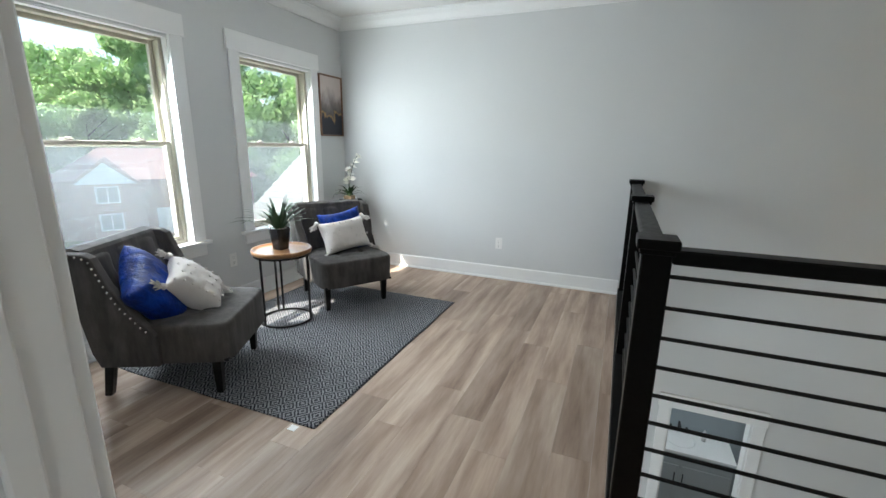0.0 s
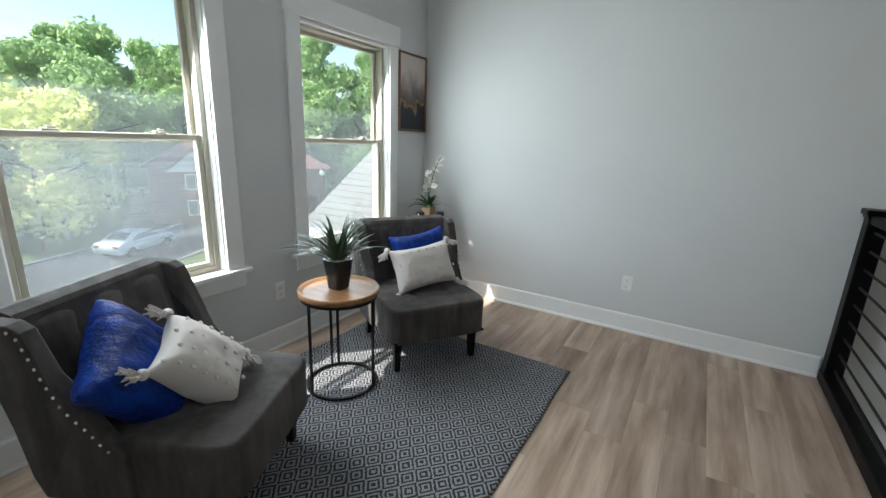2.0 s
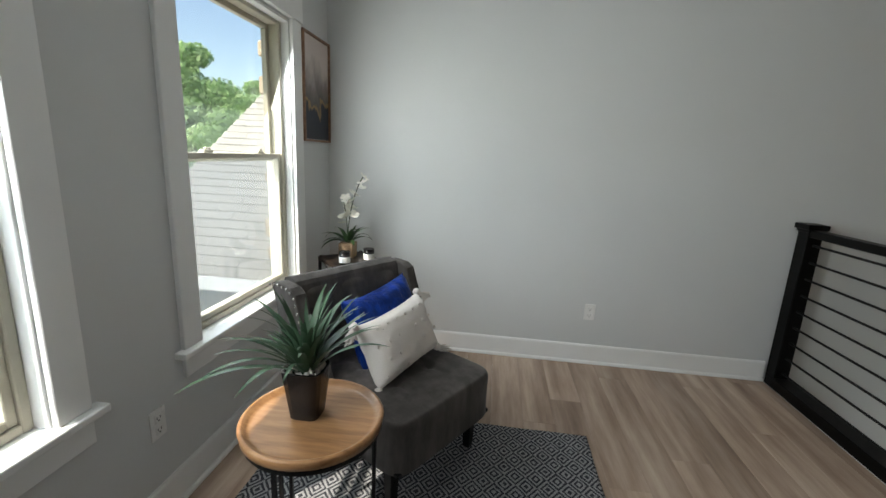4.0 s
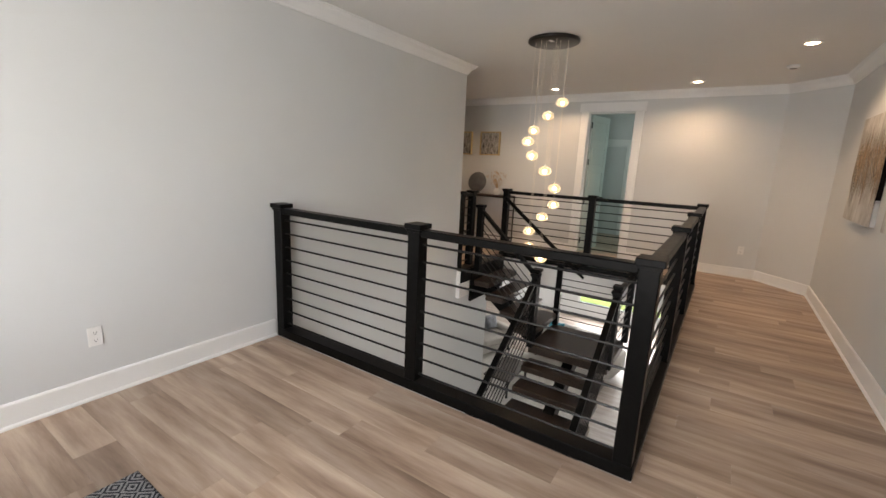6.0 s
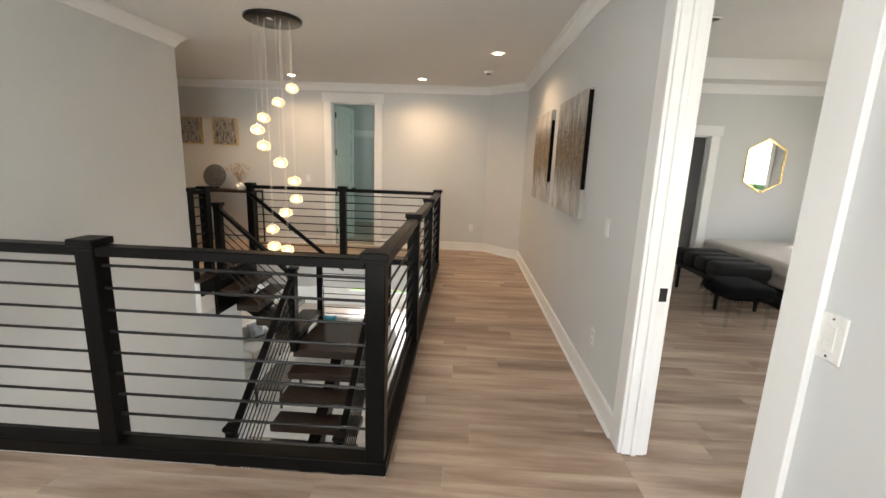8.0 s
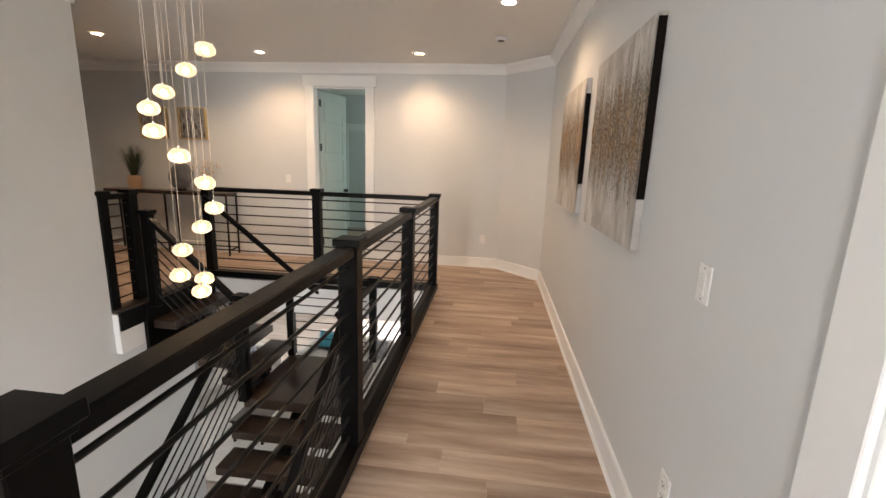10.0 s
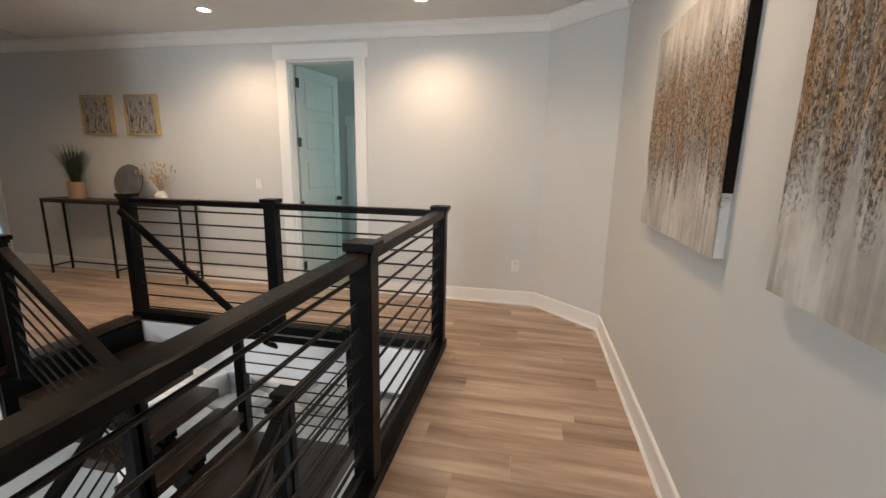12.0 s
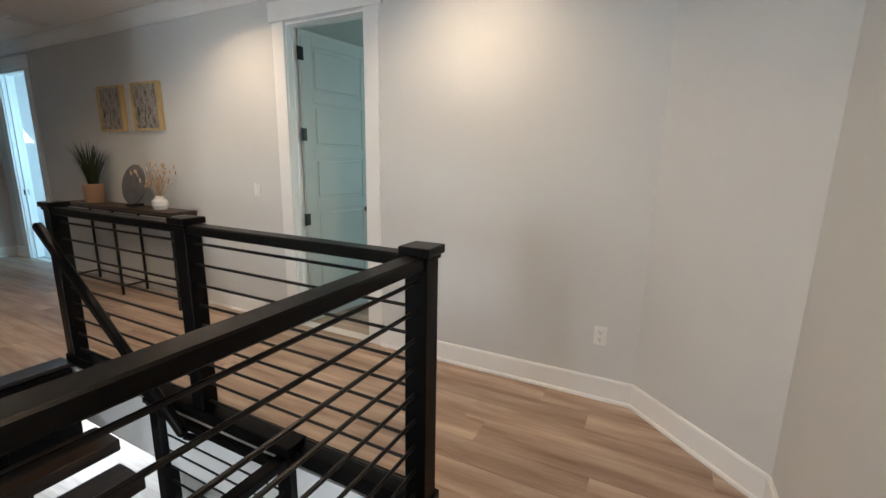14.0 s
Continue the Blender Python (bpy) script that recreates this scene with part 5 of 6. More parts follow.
# West opening is out of view, added to let light into the bedroom
bm = bmesh.new()
bx(bm, BX0 - 0.12, BX0, BY0, -7.6, SLAB, 2.74)
bx(bm, BX0 - 0.12, BX0, -5.4, -4.1, SLAB, 2.74)
bx(bm, BX0 - 0.12, BX0, -7.6, -5.4, SLAB, 0.7)
bx(bm, BX0 - 0.12, BX0, -7.6, -5.4, 2.2, 2.74)
setting("bedroom_wall_west", bm, WALL, "pale bedroom wall with an unseen wide opening added for daylight", "wall")
bw = thing("bedroom_window", Matrix.Identity(4), "wide bedroom window with a dark almond frame", "window", "", "structure")
for a, b, c, d in ((SW[0], SW[0] + 0.07, SW[2], SW[3]), (SW[1] - 0.07, SW[1], SW[2], SW[3]), (SW[0] + 0.07, SW[1] - 0.07, SW[2], SW[2] + 0.06), (SW[0] + 0.07, SW[1] - 0.07, SW[3] - 0.06, SW[3])):
    part("window_frame", box(a, b, BY0 - 0.09, BY0 - 0.03, c, d, 0.004), VINYL, bw)
for a, b, c, d in ((SW[0] - 0.10, SW[0], SW[2] - 0.10, SW[3] + 0.12), (SW[1], SW[1] + 0.10, SW[2] - 0.10, SW[3] + 0.12), (SW[0], SW[1], SW[2] - 0.10, SW[2]), (SW[0], SW[1], SW[3], SW[3] + 0.12)):
    part("casing", box(a, b, BY0 + 0.001, BY0 + 0.022, c, d, 0.003), TRIM, bw)
lamp("daylight_bedroom_south", "AREA", look(((SW[0] + SW[1]) / 2, BY0 - 0.13, 1.75), (5.4, -5.6, 0.0)), 10.0, DAY, size=1.6, size_y=1.0)
# fill lamp added in the unseen west opening
lamp("daylight_fill_bedroom", "AREA", look((BX0 - 0.05, -6.5, 1.45), (3, -6.5, 1.2)), 16.0, DAY, size=2.1, size_y=1.45)
bm = bmesh.new()
run_profile(bm, [(BX1, -4.215), (BX1, BY0)][::-1], CROWN)
setting("bedroom_crown", bm, TRIM, "white crown moulding in the bedroom", "moulding")
bm = bmesh.new()
run_profile(bm, [(BX1, BY0), (BX1, -6.866)], BASE)
setting("bedroom_baseboard", bm, TRIM, "white baseboard in the bedroom", "baseboard")

# mirror on the bedroom wall
mi = thing("wall_mirror", pose(BX1, -7.56, 1.632, 0, 0, 0), "hexagonal wall mirror with a thin gold frame reflecting a bright window", "mirror")
hex_pts = [(0.0, 0.39), (0.265, 0.23), (0.265, -0.23), (0.0, -0.39), (-0.265, -0.23), (-0.265, 0.23)]
b = bmesh.new()
fa = [b.verts.new((-0.012, y, z)) for y, z in hex_pts]
fb_ = [b.verts.new((-0.002, y, z)) for y, z in hex_pts]
b.faces.new(fa)
b.faces.new(fb_[::-1])
for k in range(6):
    b.faces.new((fa[k], fb_[k], fb_[(k + 1) % 6], fa[(k + 1) % 6]))
part("mirror_glass", b, MIRROR, mi)
b = bmesh.new()
for p, q in zip(hex_pts, hex_pts[1:] + hex_pts[:1]):
    beam(b, (-0.012, *p), (-0.012, *q), 0.022, 0.022, 0.002)
part("frame", b, BRASS, mi, "thin gold frame")

# bench and bed
bed = thing("bed", pose(6.75, -7.36, 0), "low bed with white bedding and black throw", "bed")
part("base", box(-0.98, 0.98, -1.18, 0.53, 0.0, 0.22, 0.01), BLACKFAB, bed, "black upholstered bed base")
part("mattress", box(-1.0, 1.0, -1.2, 0.55, 0.22, 0.5, 0.06, 3), SOFAFAB, bed, "white mattress", True)
part("duvet", box(-1.03, 1.03, -1.25, 0.60, 0.36, 0.56, 0.07, 3), WHITEFAB, bed, "white bedding", True)
bn = thing("bench", pose(6.52, -6.28, 0), "black tufted bench at the foot of the bed", "bench")
for k in range(4):
    part("cushion", box(-0.52 + 0.26 * k, -0.264 + 0.26 * k, -0.30, 0.30, 0.36, 0.54, 0.05, 3), BLACKFAB, bn, "", True)
part("bench_frame", box(-0.50, 0.50, -0.27, 0.27, 0.30, 0.365, 0.01), BLACKFAB, bn)
for x in (-0.44, 0.44):
    for y in (-0.22, 0.22):
        part("leg", rod((x, y, 0), (x, y, 0.305), 0.02, 10), LEGBLACK, bn)
so = thing("ottoman", pose(5.69, -6.02, 0), "black shaggy fur ottoman on clear acrylic legs", "ottoman")
rr = random.Random(17)
part("seat_pad", box(-0.25, 0.25, -0.24, 0.24, 0.29, 0.44, 0.06, 4), BLACKFUR, so, "", True)
fb = bmesh.new()
for k in range(520):
    a = rr.uniform(0, 6.283)
    c_, s_2 = math.cos(a), math.sin(a)
    q = 1 / max(abs(c_), abs(s_2))
    p = Vector((0.235 * c_ * q, 0.225 * s_2 * q, rr.uniform(0.31, 0.43)))
    tube(fb, p, p + Vector((c_ * 0.03 + rr.uniform(-0.02, 0.02), s_2 * 0.03 + rr.uniform(-0.02, 0.02), rr.uniform(-0.07, 0.0))), 0.004, 4, 0.0008, False)
tagged(part("fur", fb, BLACKFUR, so, "black shaggy fur strands"), kind="stuff")
for x in (-0.20, 0.20):
    for y in (-0.19, 0.19):
        part("leg", rod((x, y, 0), (x, y, 0.30), 0.018, 10), ACRYLIC, so, "clear acrylic leg")

# room behind the open door at the end of the hall
bm = bmesh.new()
bx(bm, XF + 0.12, 11.6, -3.6, 0.6, SLAB, -0.012)
setting("far_room_slab", bm, CEIL, "floor slab of the far room", "floor slab")
setting("far_room_ceiling", box(XF + 0.12, 11.6, -3.6, 0.6, H, H + 0.15), CEIL, "white ceiling of the far room", "ceiling")
bm = bmesh.new()
bx(bm, 11.6, 11.72, -3.6, 0.6, SLAB, H)
bx(bm, XF + 0.12, 11.6, 0.6, 0.72, SLAB, H)
bx(bm, XF + 0.12, 11.6, -3.72, -3.6, SLAB, H)
setting("far_room_wall", bm, WALL, "pale walls of the room behind the open door", "wall")
setting("far_room_floor", box(XF + 0.12, 11.6, -3.6, 0.6, -0.011, -0.001), PLANK, "greige plank floor of the far room", "floor")
casing("far_room_doorway", "y", 11.6, -1, -1.0, -0.35, 2.03, "white cased inner doorway in the far room", 0.02)
# Fill lamp added for the cool daylight; no window is built behind it
lamp("daylight_fill_far_room", "AREA", look((10.4, -3.55, 1.5), (10.4, 0, 1.3)), 6.0, (0.58, 0.92, 0.90), size=1.6, size_y=1.4)
# room past the passage
bm = bmesh.new()
bx(bm, XF + 2.4, XF + 2.5, 1.6, 5.6, SLAB, H)
bx(bm, XF + 0.12, XF + 2.4, 1.5, 1.6, SLAB, H)
bx(bm, XF + 0.12, XF + 2.4, 5.6, 5.7, SLAB, H)
bx(bm, XF + 0.12, XF + 2.5, 1.5, 5.7, H, H + 0.1)
bx(bm, XF + 0.12, XF + 2.5, 1.5, 5.7, SLAB, -0.004)
setting("passage_room", bm, WALL, "pale walls of the room beyond the passage", "wall")
# Added fill lamp without a window; it also brightens the passage outside
lamp("daylight_fill_passage", "AREA", look((XF + 1.2, 1.7, 1.6), (XF + 1.2, 5, 1.4)), 20.0, (0.45, 0.80, 1.0), size=1.2, size_y=1.2)

# open five-panel door
def panel_door(m, label):
    th = thing("panel_door", m, label, "door")
    w, h, t = 0.755, 2.42, 0.036
    b = bmesh.new()
    st_ = 0.105
    bx(b, 0, st_, -t / 2, t / 2, 0.008, h, 0.002)
    bx(b, w - st_, w, -t / 2, t / 2, 0.008, h, 0.002)
    ph, gap = 0.355, 0.085
    z = 0.20
    bx(b, st_, w - st_, -t / 2, t / 2, 0.008, 0.20, 0.002)
    spans = []
    for k in range(5):
        spans.append((z, z + ph))
        z += ph
        top = z + gap if k < 4 else h
        bx(b, st_, w - st_, -t / 2, t / 2, z, top, 0.002)
        z = top
    part("door_frame", b, DOORPAINT, th)
    for a, c in spans:
        p = bmesh.new()
        bx(p, st_, w - st_, -0.006, 0.006, a, c)
        bx(p, st_ + 0.03, w - st_ - 0.03, -0.013, 0.013, a + 0.03, c - 0.03, 0.007)
        part("panel", p, DOORPAINT, th)
    for z in (0.22, 0.92, 1.62, 2.24):
        hb = bmesh.new()
        tube(hb, (-0.006, -0.02, z - 0.05), (-0.006, -0.02, z + 0.05), 0.008, 8)
        bx(hb, -0.004, 0.03, -0.0205, -0.0185, z - 0.05, z + 0.05)
        bx(hb, -0.03, -0.004, -0.0225, -0.0205, z - 0.05, z + 0.05)
        part("hinge", hb, HARDWARE, th, "black hinge")
    for s in (-1, 1):
        kb = bmesh.new()
        tube(kb, (w - 0.065, s * 0.018, 0.96), (w - 0.065, s * 0.026, 0.96), 0.03, 16)
        tube(kb, (w - 0.065, s * 0.026, 0.96), (w - 0.065, s * 0.05, 0.96), 0.010, 10)
        bmesh.ops.create_uvsphere(kb, u_segments=14, v_segments=8, radius=0.026, matrix=Matrix.Translation((w - 0.065, s * 0.06, 0.96)) @ Matrix.Diagonal((1, 0.7, 1, 1)))
        part("knob", kb, HARDWARE, th, "black round knob", True)
    return th


panel_door(pose(XF + 0.10, D2[1] - 0.035, 0, 0, 0, -9), "pale grey five-panel door with black hinges and knob standing open")

# ---------------------------------------------------------------- storey below, seen through the stairwell
def low_floor():
    m = material("lower_plank_floor", (0.4, 0.33, 0.28), 0.4)
    n = Nodes(m)
    g = n.noise(n.coords((6, 0.6, 1)), 1.6, 5.0, 0.6)
    n.color(n.ramp(g, [(0.3, (0.24, 0.19, 0.16)), (0.7, (0.42, 0.36, 0.31))]))
    return m


setting("lower_floor", box(-0.15, 15.0, -6.5, 6.0, LOW - 0.2, LOW), low_floor(), "greige plank floor of the lower storey", "floor")
bm = bmesh.new()
bx(bm, 15.0, 15.15, -6.5, -3.2, LOW, SLAB)
bx(bm, 15.0, 15.15, 0.6, 6.0, LOW, SLAB)
bx(bm, 15.0, 15.15, -3.2, 0.6, LOW, LOW + 0.5)
bx(bm, 15.0, 15.15, -3.2, 0.6, SLAB - 0.4, SLAB)
setting("lower_wall_east", bm, WALL, "pale lower-storey wall with a wide bright window", "wall")
bm = bmesh.new()
bx(bm, -0.15, 15.0, -6.65, -6.5, LOW, SLAB)
bx(bm, XE + 0.0, 15.0, 6.0, 6.15, LOW, SLAB)
bx(bm, XE - 0.12, XE, 0.12, 6.0, LOW, SLAB)
setting("lower_wall", bm, WALL, "pale walls of the lower storey", "wall")
setting("lower_wall_west", box(-0.15, 0.0, -6.5, 0.0, LOW, SLAB), WALL, "pale front wall of the lower storey", "wall")
setting("lower_ceiling_east", box(XF + 0.12, 15.0, -6.5, 6.0, SLAB, SLAB + 0.1), CEIL, "white ceiling of the lower storey", "ceiling")
setting("lower_ceiling_north", box(XE, XF + 0.12, YN + 0.12, 6.0, SLAB, SLAB + 0.1), CEIL, "white ceiling of the lower storey", "ceiling")
setting("lower_ceiling_south", box(-0.15, XF + 0.12, -6.5, -4.215, SLAB - 0.08, SLAB - 0.002), CEIL, "white ceiling of the lower storey", "ceiling")
lamp("daylight_lower_window", "AREA", look((14.9, -1.3, -2.0), (8, -1.3, -2.2)), 95.0, DAY, size=3.6, size_y=2.2)
# Next two are added fill lamps; their walls have no windows
lamp("daylight_fill_lower_front", "AREA", look((0.1, -3.2, -1.9), (6, -3.0, -2.0)), 38.0, DAY, size=1.6, size_y=1.8)
lamp("daylight_fill_lower_north", "AREA", look((10.5, 5.9, -2.0), (10.5, 0, -2.2)), 65.0, DAY, size=3.0, size_y=2.0)


# bathroom on the lower storey, behind the wall beside the stairs
bm = bmesh.new()
bx(bm, 2.6, 6.0, 1.9, 2.0, LOW, SLAB)
bx(bm, 2.5, 2.6, 0.12, 2.0, LOW, SLAB)
bx(bm, 6.0, 6.08, 0.12, 2.0, LOW, SLAB)
bx(bm, 2.5, 6.08, 0.12, 2.0, SLAB - 0.06, SLAB - 0.002)
setting("bathroom_wall", bm, painted("blue_grey_bath_paint", (0.30, 0.34, 0.36), 0.6), "blue-grey bathroom walls on the lower storey", "wall")
bd = thing("bathroom_doorway", Matrix.Identity(4), "white cased bathroom doorway on the lower storey", "doorway", "", "structure")
for s, e in ((-1, BD[0]), (1, BD[1])):
    a, b = sorted((e, e + s * 0.10))
    part("casing", box(a, b, -0.02, 0.0, LOW, BD[2], 0.003), TRIM, bd)
part("head", box(BD[0] - 0.11, BD[1] + 0.11, -0.024, 0.0, BD[2], BD[2] + 0.14, 0.003), TRIM, bd)
for e, s in ((BD[0], 1), (BD[1], -1)):
    a, b = sorted((e, e + s * 0.016))
    part("jamb", box(a, b, 0.001, 0.119, LOW, BD[2]), TRIM, bd)
vn = thing("vanity", pose(4.2, 1.62, LOW), "pale grey bathroom vanity with double doors and a white top", "vanity")
VGREY = painted("pale_grey_cabinet", (0.45, 0.48, 0.49), 0.4)
part("body", box(-0.6, 0.6, -0.25, 0.27, 0.0, 0.86, 0.004), VGREY, vn)
part("counter", box(-0.62, 0.62, -0.28, 0.28, 0.86, 0.90, 0.005), PLASTIC, vn, "white counter top")
for s in (-1, 1):
    dr = part("door", box(min(s * 0.01, s * 0.57), max(s * 0.01, s * 0.57), -0.27, -0.252, 0.08, 0.68, 0.004), VGREY, vn)
    part("handle", box(s * 0.05 - 0.006, s * 0.05 + 0.006, -0.30, -0.271, 0.40, 0.58, 0.003), HARDWARE, dr, "black bar handle")
part("basin", turned([(0.0, 0.90), (0.17, 0.90), (0.19, 0.912), (0.18, 0.913), (0.13, 0.903), (0.0, 0.902)], 28), PLASTIC, vn, "", True)
fc = bmesh.new()
tube(fc, (0, 0.2, 0.9), (0, 0.2, 1.05), 0.014, 10)
tube(fc, (0, 0.2, 1.04), (0, 0.06, 1.06), 0.011, 10)
for s in (-1, 1):
    tube(fc, (s * 0.1, 0.2, 0.9), (s * 0.1, 0.2, 0.98), 0.016, 10)
part("tap", fc, HARDWARE, vn, "black tap")
sp_ = thing("soap_bottle", pose(4.5, 1.72, LOW + 0.90), "white soap bottle on the vanity", "bottle")
part("bottle", turned([(0.0, 0.0), (0.03, 0.0), (0.032, 0.12), (0.012, 0.14), (0.012, 0.16), (0.0, 0.16)], 16), PLASTIC, sp_, "", True)
# Fill light added to brighten the bathroom; it has no fixture
lamp("bathroom_fill", "POINT", pose(4.2, 1.1, SLAB - 0.4), 12.0, (0.9, 0.96, 1.0), soft=0.1)

# ---- living room below
PALE = fabric("white_shag_rug", (0.62, 0.60, 0.57), 60.0, 0.12, 0.1)
TEAL = fabric("teal_velvet", (0.03, 0.20, 0.26), 200.0, 0.3, 0.3)
GREYP = fabric("grey_pattern_cushion", (0.22, 0.23, 0.25), 40.0, 0.6, 0.1)


def sofa(m, label, cushions):
    th = thing("sofa", m, label, "sofa")
    part("base", box(-1.0, 1.0, -0.42, 0.42, 0.12, 0.30, 0.03, 2), SOFAFAB, th)
    part("backrest", box(-1.0, 1.0, 0.22, 0.45, 0.28, 0.82, 0.07, 3), SOFAFAB, th, "", True)
    for s in (-1, 1):
        part("arm", box(s * 1.0 - 0.12, s * 1.0 + 0.12, -0.43, 0.45, 0.12, 0.60, 0.06, 3), SOFAFAB, th, "", True)
        part("seat_cushion", box(min(0.01 * s, 0.87 * s), max(0.01 * s, 0.87 * s), -0.44, 0.22, 0.30, 0.47, 0.05, 3), SOFAFAB, th, "", True)
        for y in (-0.36, 0.36):
            part("leg", rod((s * 0.9, y, 0), (s * 0.9, y, 0.13), 0.025, 8), LEGBLACK, th)
    for k, (x, mt) in enumerate(cushions):
        cu = tagged(part("sofa_cushion", pillow_bm(0.45, 0.42, 0.18, k, 14), mt, None, "", True), "square cushion leaning on the pale sofa", "cushion", "sofa cushions")
        cu.matrix_world = m @ pose(x, 0.14, 0.68, 0, 0, -90) @ pose(0, 0, 0, 0, -15, 0)
    return th


sofa(pose(10.3, 1.9, LOW + 0.02, 0, 0, -20), "pale linen sofa with patterned cushions on the lower storey", ((-0.7, GREYP), (-0.25, WHITEFAB), (0.65, GREYP)))
sofa(pose(11.4, -0.4, LOW + 0.02, 0, 0, -100), "pale linen sofa with teal and grey cushions on the lower storey", ((-0.65, TEAL), (0.1, WHITEFAB), (0.65, GREYP)))
lr = tagged(part("area_rug", box(7.9, 11.2, -1.2, 2.4, LOW + 0.001, LOW + 0.018, 0.004), PALE), "large pale rug on the lower floor", "rug")
ctb = thing("coffee_table", pose(9.3, 0.5, LOW + 0.018), "low dark coffee table on the pale rug", "table")
part("top", box(-0.55, 0.55, -0.3, 0.3, 0.38, 0.42, 0.005), TREAD, ctb)
for x in (-0.5, 0.5):
    for y in (-0.25, 0.25):
        part("leg", box(x - 0.02, x + 0.02, y - 0.02, y + 0.02, 0.0, 0.38), ROD, ctb)
lw = thing("lower_window", Matrix.Identity(4), "wide bright window with white frame on the lower storey", "window", "", "structure")
for y in (-3.2, -1.95, -0.70, 0.55):
    part("mullion", box(14.99, 15.1, y, y + 0.06, LOW + 0.5, SLAB - 0.4), TRIM, lw)

# ---------------------------------------------------------------- outdoors
def ground_mat():
    m = material("lawn_and_leaf_litter", (0.10, 0.16, 0.05), 0.95)
    n = Nodes(m)
    v = n.coords()
    a = n.noise(v, 0.22, 4.0)
    g = n.noise(v, 9.0, 5.0, 0.7)
    c = n.ramp(a, [(0.35, (0.07, 0.13, 0.03)), (0.6, (0.16, 0.24, 0.06))])
    n.color(n.mix(n.math("MULTIPLY", g, 0.5), c, (0.2, 0.26, 0.09)))
    n.bump(g, 0.5, 0.05)
    return m


GY = -6.2
bm = bmesh.new()
bmesh.ops.create_grid(bm, x_segments=2, y_segments=2, size=900.0, matrix=Matrix.Translation((0, 0, GY)))
setting("ground", bm, ground_mat(), "sunlit green lawn reaching to the horizon", "lawn")


def rough_mat(name, dark, lite, scale, bump=0.4, rough=0.9):
    m = material(name, lite, rough)
    n = Nodes(m)
    v = n.coords()
    a, g = n.noise(v, scale * 0.1, 3.0), n.noise(v, scale, 5.0, 0.7)
    c = n.ramp(g, [(0.3, dark), (0.7, lite)])
    n.color(n.mix(n.math("MULTIPLY", a, 0.3), c, tuple(0.6 * k for k in lite)))
    n.bump(g, bump, 0.02)
    return m


ASPHALT = rough_mat("asphalt", (0.075, 0.08, 0.085), (0.13, 0.135, 0.14), 40.0)
CONCRETE = rough_mat("pale_concrete", (0.42, 0.41, 0.39), (0.56, 0.55, 0.53), 12.0)
BRICKRED = rough_mat("red_brick", (0.22, 0.08, 0.06), (0.36, 0.15, 0.11), 6.0)
ROOFRED = rough_mat("weathered_red_roof", (0.25, 0.12, 0.10), (0.36, 0.20, 0.17), 5.0)
BARK = rough_mat("bark", (0.05, 0.04, 0.03), (0.12, 0.095, 0.07), 18.0, 0.8)
road = box(-3.4, 3.4, -160, 160, 0.0, 0.03)
road.transform(pose(-27.5, 9.0, GY, 0, 0, 25))
setting("road", road, ASPHALT, "grey asphalt street in front of the house", "road")
for x in (-3.55, 3.4):
    kb = box(x, x + 0.15, -160, 160, 0.0, 0.15, 0.02)
    kb.transform(pose(-27.5, 9.0, GY, 0, 0, 25))
    setting("kerb", kb, CONCRETE, "pale concrete kerb along the street", "kerb")
setting("driveway", box(-22.6, -3.0, -9.0, 6.0, GY, GY + 0.04), CONCRETE, "pale concrete driveway in front of the house", "driveway")
# thin dark stripes laid across the driveway
for k in range(6):
    setting("driveway_stripe", box(-22.5, -3.1, -8.0 + 2.4 * k, -7.95 + 2.4 * k, GY + 0.03, GY + 0.044), ASPHALT, "dark stripe across the concrete driveway", "joint")

# own front roof: eave over the windows, and a shingled gable that juts forward
SHINGLE = rough_mat("grey_asphalt_shingle", (0.27, 0.26, 0.235), (0.46, 0.44, 0.40), 24.0, 0.6)
SIDING = rough_mat("grey_lap_siding", (0.40, 0.43, 0.46), (0.47, 0.50, 0.53), 10.0, 0.1)
STONE = rough_mat("tan_stone", (0.36, 0.27, 0.19), (0.62, 0.52, 0.40), 7.0, 0.8)
# Eave is out of view; overhang sized to keep high sun off the floor
eave = bmesh.new()
bx(eave, -0.62, -0.15, -5.2, 0.4, 2.62, 2.82, 0.01)
setting("eave", eave, TRIM, "white soffit and fascia over the windows", "eave")
roof = thing("gable_roof", Matrix.Identity(4), "grey shingled gable roof of the front wing beside the window", "roof")


def slab_between(pts, t):
    bm = bmesh.new()
    vs = [bm.verts.new(p) for p in pts]
    f = bm.faces.new(vs)
    f.normal_update()
    low = [bm.verts.new(v.co - f.normal * t) for v in vs]
    bm.faces.new(low[::-1])
    for k in range(len(vs)):
        q = (k + 1) % len(vs)
        bm.faces.new((vs[k], low[k], low[q], vs[q]))
    return bm


# the slope faces the windows; its outer rake leans in towards the ridge
RY0, RZ0, RY1, RZ1 = 1.80, -0.20, 5.4, 3.29
RXA, RXB, RXE = -3.92, -2.62, 0.3
part("decking", slab_between([(RXA + 0.02, RY0, RZ0 - 0.01), (RXE, RY0, RZ0 - 0.01), (RXE, RY1, RZ1 - 0.01), (RXB + 0.02, RY1, RZ1 - 0.01)], 0.05), SHINGLE, roof)
part("rear_slope", slab_between([(RXB, RY1, RZ1), (RXE, RY1, RZ1), (RXE, RY1 + 3.6, RZ0), (RXA, RY1 + 3.6, RZ0)], 0.05), SHINGLE, roof)
